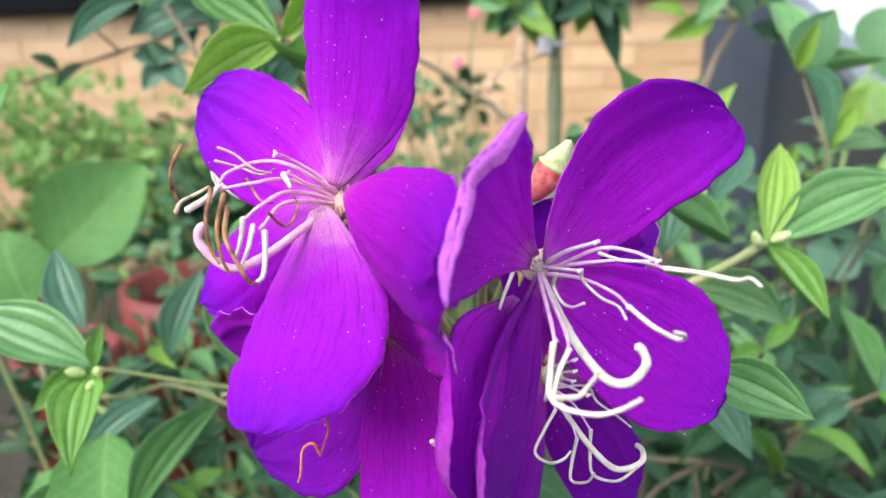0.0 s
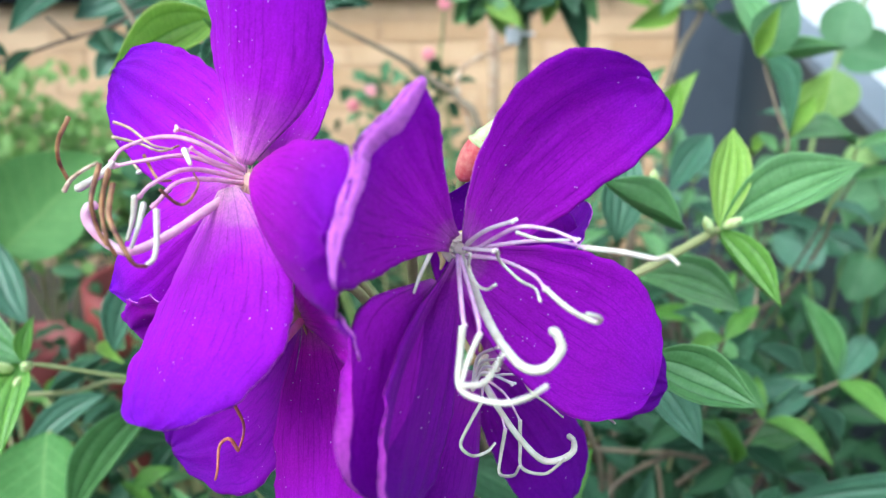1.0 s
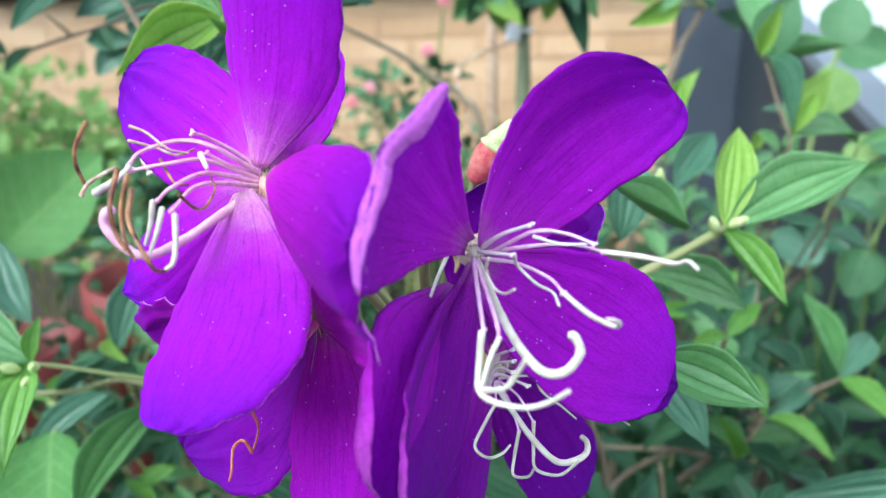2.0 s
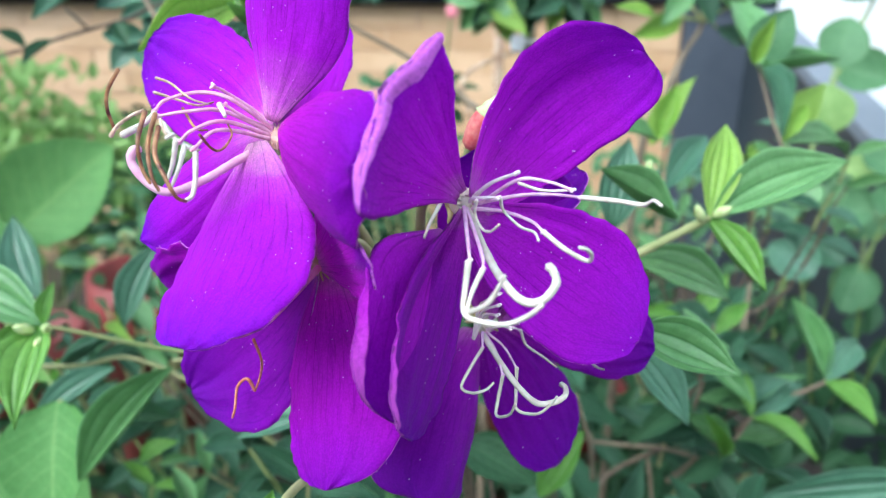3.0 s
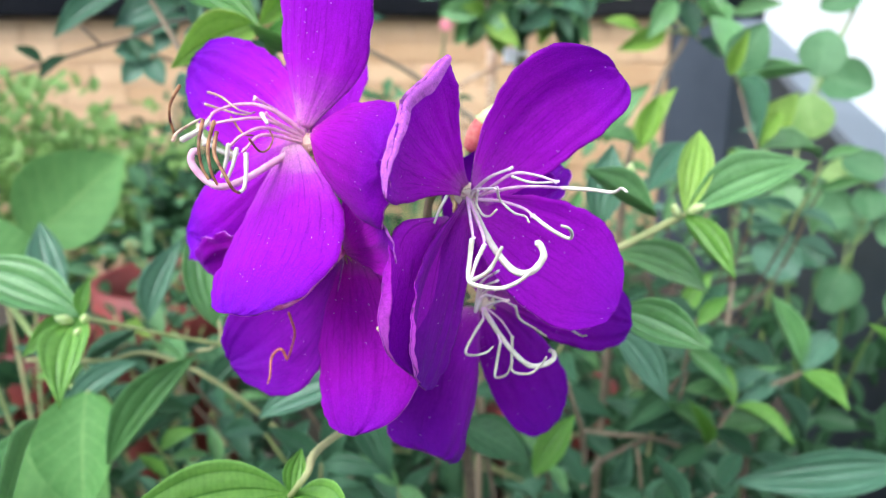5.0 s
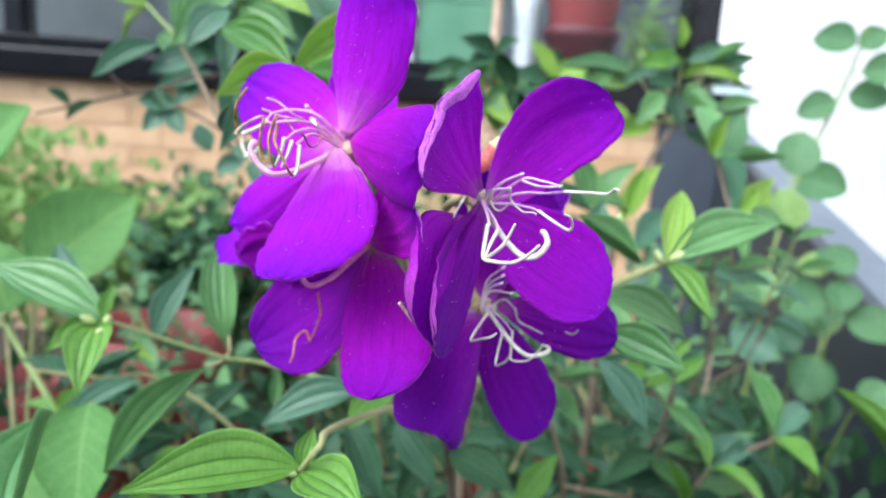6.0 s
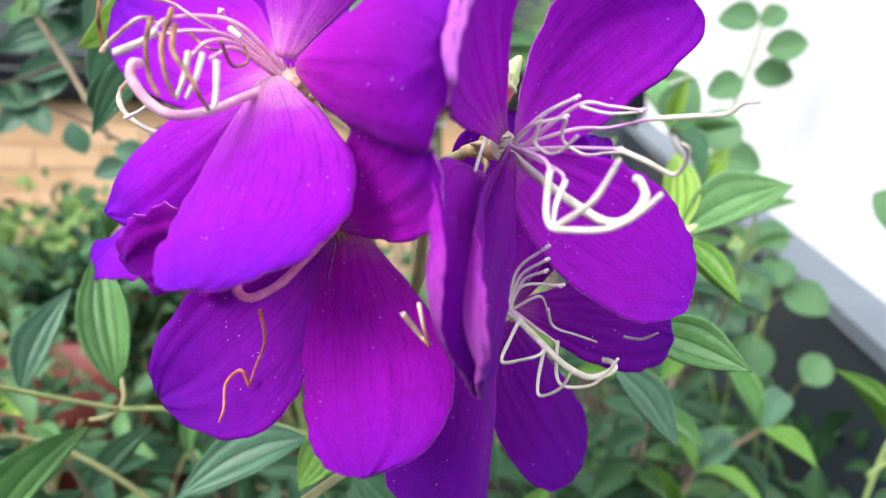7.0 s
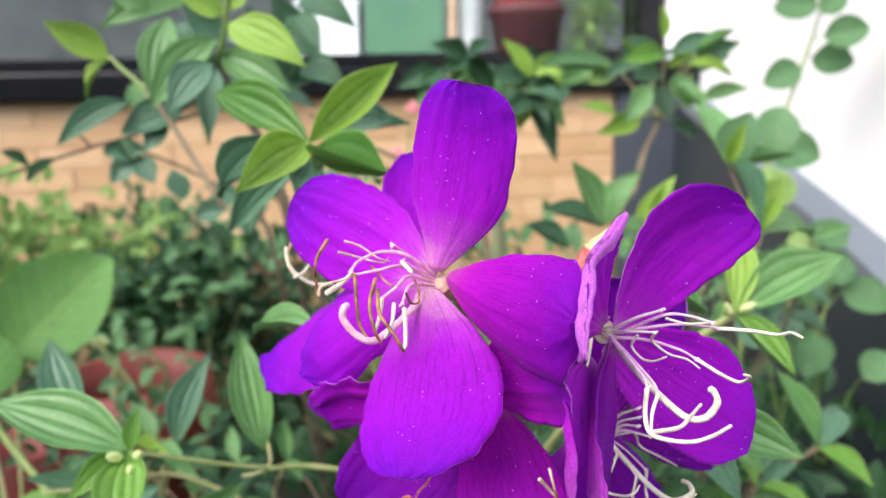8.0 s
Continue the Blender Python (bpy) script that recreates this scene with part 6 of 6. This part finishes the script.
for at, r, nd, vr in (((0.713, 1.251, 1.062), 0.036, (0.757, 1.24, 1.055), 0), ((0.775, 1.235, 1.068), 0.028, (0.757, 1.24, 1.055), 1), ((0.795, 1.22, 1.012), 0.036, (0.748, 1.246, 1.005), 2),
                      ((0.80, 1.26, 0.968), 0.036, (0.742, 1.248, 0.985), 1), ((0.695, 1.245, 0.940), 0.034, (0.730, 1.25, 0.945), 0), ((0.700, 1.20, 0.806), 0.044, (0.668, 1.215, 0.82), 2)):
    disc_leaf(at, r, nd, vr=vr)
for at, r, nd, tone, vr in (((0.573, 0.908, 0.538), 0.036, (0.60, 0.95, 0.60), "round", 0), ((0.502, 0.914, 0.781), 0.032, (0.52, 0.95, 0.75), "fern", 1), ((0.60, 1.02, 0.63), 0.042, (0.60, 0.97, 0.60), "round", 2),
                            ((0.66, 1.06, 0.60), 0.040, (0.62, 0.99, 0.60), "round", 3), ((0.54, 0.98, 0.86), 0.036, (0.52, 0.96, 0.80), "round", 1), ((0.503, 0.585, 0.781), 0.032, (0.523, 0.537, 0.761), "round", 0),
                            ((0.545, 0.575, 0.79), 0.030, (0.523, 0.537, 0.761), "round", 1), ((0.529, 0.572, 0.715), 0.030, (0.506, 0.534, 0.705), "round", 2), ((0.545, 0.56, 0.625), 0.034, (0.50, 0.53, 0.68), "fern", 3)):
    disc_leaf(at, r, nd, tone, vr=vr)
stem(vine, [(0.523, 0.537, 0.77), (0.506, 0.534, 0.705), (0.481, 0.528, 0.62), (0.454, 0.526, 0.569), (0.436, 0.53, 0.45), (0.45, 0.6, -0.02)], 0.0018, 0.0026, stem_fresh)
stem(vine, [(0.56, 0.50, 0.665), (0.498, 0.503, 0.617), (0.458, 0.508, 0.588), (0.43, 0.51, 0.567)], 0.0016, 0.002, stem_fresh)
for k, (place_at, r, nd, tone) in enumerate((
        ((0.5186, 0.8260, 0.5669), 0.031, (0.5476, 0.8460, 0.6160), "round"),
        ((0.6021, 0.8400, 0.6379), 0.031, (0.5801, 0.8600, 0.6458), "round"),
        ((0.5149, 0.8600, 0.6583), 0.030, (0.5688, 0.8800, 0.6395), "round"),
        ((0.5621, 0.8500, 0.6773), 0.025, (0.5691, 0.8700, 0.6423), "round"),
        ((0.5572, 0.8700, 0.7187), 0.027, (0.5810, 0.8900, 0.6865), "round"),
        ((0.5448, 0.9000, 0.7063), 0.023, (0.5959, 0.9200, 0.6849), "fern"),
        ((0.4643, 0.8000, 0.6250), 0.024, (0.4920, 0.8200, 0.5816), "old"),
        ((0.4382, 0.8800, 0.6570), 0.027, (0.4760, 0.9000, 0.6279), "round"),
        ((0.4774, 0.9000, 0.6734), 0.025, (0.4898, 0.9200, 0.6233), "mid"),
        ((0.5962, 0.8000, 0.5568), 0.025, (0.5789, 0.8200, 0.5156), "round"),
        ((0.4158, 0.7800, 0.6207), 0.030, (0.4456, 0.8000, 0.5781), "teal"))):
    disc_leaf(place_at, r, nd, tone, (-0.25, -0.75, 0.6), k)
stem(vine, [(0.5799, 0.8900, 0.7026), (0.5691, 0.8700, 0.6423), (0.5500, 0.8500, 0.6149), (0.5560, 0.8600, 0.5633), (0.5717, 0.8800, 0.4718), (0.5940, 0.9000, 0.3563)], 0.0016, 0.0026, stem_fresh)
stem(vine, [(0.5801, 0.8600, 0.6458), (0.5697, 0.8600, 0.6331), (0.5608, 0.8600, 0.6205)], 0.0012, 0.0014, stem_fresh)
stem(vine, [(0.4760, 0.9000, 0.6279), (0.4659, 0.8400, 0.5648), (0.4871, 0.8400, 0.4846), (0.5195, 0.8600, 0.3742)], 0.0014, 0.0024, stem_fresh)
stem(vine, [(0.5789, 0.8200, 0.5156), (0.5766, 0.8400, 0.4569), (0.5885, 0.8800, 0.3672)], 0.0014, 0.0024, stem_fresh)
stem(vine, [(0.4920, 0.8200, 0.5816), (0.5000, 0.8400, 0.5183), (0.5005, 0.8500, 0.4472)], 0.0012, 0.0016, stem_fresh)

# clay pots among the plants
pot("flower_pot", (-0.41, 0.99, 0.0), 0.105, 0.53, terracotta, "tall red clay pot on the soil among the plants", group="clay pots among the plants")
pot("flower_pot", (-0.485, 0.77, 0.0), 0.062, 0.53, terracotta, "small red clay pot beside a taller one", group="clay pots among the plants")
pot("flower_pot", (-0.43, 1.76, 0.0), 0.13, 0.52, clay_brown, "brown clay pot before the brick wall", group="clay pots among the plants")
pot("flower_pot", (0.20, 1.05, 0.0), 0.12, 0.30, terracotta, "red clay pot on the soil under the flowering shrub", group="clay pots among the plants")
bush("pot_plant", "small leafy plant growing in the red clay pot", (-0.41, 0.99, 0.44), (
    ((-0.41, 0.97, 0.545), (0.085, 0.07, 0.07), 30, 0.04, 0.5, "round", "oval"),), 5, 12)
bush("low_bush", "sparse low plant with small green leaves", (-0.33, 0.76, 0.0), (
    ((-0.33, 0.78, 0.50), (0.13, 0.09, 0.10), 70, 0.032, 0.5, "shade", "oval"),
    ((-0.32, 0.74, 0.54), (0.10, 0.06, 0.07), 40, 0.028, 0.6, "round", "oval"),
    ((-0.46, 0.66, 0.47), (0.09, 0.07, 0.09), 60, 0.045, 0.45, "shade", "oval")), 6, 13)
# plant behind the glass
bush("house_plant", "pale leafy plant behind the window glass", (0.82, 2.90, 1.06), (
    ((0.82, 2.90, 1.24), (0.12, 0.10, 0.16), 160, 0.06, 0.5, "fern", "oval"),), 5, 14)

# buds and withered bits of the flowering shrub
def bud(plant, at, way, size, material, label):
    c, d = Vector(at), Vector(way).normalized()
    bm = bmesh.new()
    tube(bm, [c, c + d * size * 0.12, c + d * size * 0.35, c + d * size * 0.6, c + d * size * 0.85, c + d * size], size * 0.135, size * 0.135, 12, 12)
    for v in bm.verts:
        t = (v.co - c).dot(d) / size
        axis_pt = c + d * size * t
        v.co = axis_pt + (v.co - axis_pt) * (0.45 + 1.55 * math.sin(math.pi * min(1, max(0, 0.12 + 0.84 * t))) ** 0.9)
    return part("bud", bm, material, plant, label)


for at, way, size, material, label in (((0.0217, 0.1915, 0.8512), (0.55, -0.03, 0.84), 0.0152, bud_mat, "plump red bud behind the petals"),
                                       ((0.129, 0.288, 0.806), (0.6, -0.4, 0.5), 0.0078, bud_green, "small pale green bud"), ((0.124, 0.288, 0.804), (-0.5, -0.3, 0.9), 0.0078, bud_green, "small pale green bud"),
                                       ((0.106, 0.31, 0.818), (-0.1, -0.3, 0.9), 0.008, bud_green, "small pale green bud"),
                                       ((-0.157, 0.266, 0.760), (-0.3, -0.7, 0.5), 0.0088, bud_green, "small pale green bud"), ((-0.150, 0.265, 0.761), (0.4, -0.7, 0.5), 0.0080, bud_green, "small pale green bud"), ((-0.152, 0.264, 0.757), (0.1, -0.9, 0.1), 0.0070, bud_green, "small pale green bud"),
                                       ((-0.036, 0.153, 0.747), (-0.3, -0.8, 0.3), 0.004, bud_green, "small pale green bud")):
    bud(shrub, at, way, size, material, label)
# pale calyx over the end of the red bud
c, d = Vector((0.0217, 0.1915, 0.8512)), Vector((0.55, -0.03, 0.84)).normalized()
bm = bmesh.new()
tube(bm, [c + d * 0.0096, c + d * 0.0114, c + d * 0.0134, c + d * 0.0154, c + d * 0.0174], 0.0043, 0.0010, 14, 14, 0.0, 0.15)
part("calyx", bm, bud_green, shrub, "pale green calyx over a red bud")
stem(shrub, [c, (0.0185, 0.198, 0.836), (0.012, 0.210, 0.812), (0.005, 0.222, 0.792)], 0.0011, 0.0014, stem_green, "flower_stalk")


# ---- bricks of the parapet ----
bm = bmesh.new()
box(bm, (-0.1085, -0.0035, -0.0335), (0.1085, 0.008, 0.0335), 0.003)
brick_mesh = link_mesh("brick", bm, brick_mat, False)
bm = bmesh.new()
box(bm, (-0.051, -0.0035, -0.0335), (0.051, 0.008, 0.0335), 0.003)
half_mesh = link_mesh("brick_half", bm, brick_mat, False)
rng = random.Random(4)
for row in range(12):
    z = 0.934 - 0.0385 - row * 0.075
    x = 0.81 - (0.055 if row % 2 else 0.1125)
    first = True
    while x > -2.6:
        mesh = half_mesh if first and row % 2 else brick_mesh
        if z > 0.04:
            place(new("brick", mesh), brick_wall, pose(x, 2.533 + rng.uniform(-0.0015, 0.0015), z, rng.uniform(-0.4, 0.4), 0, rng.uniform(-0.3, 0.3)))
        x -= 0.1675 if first and row % 2 else 0.225
        first = False
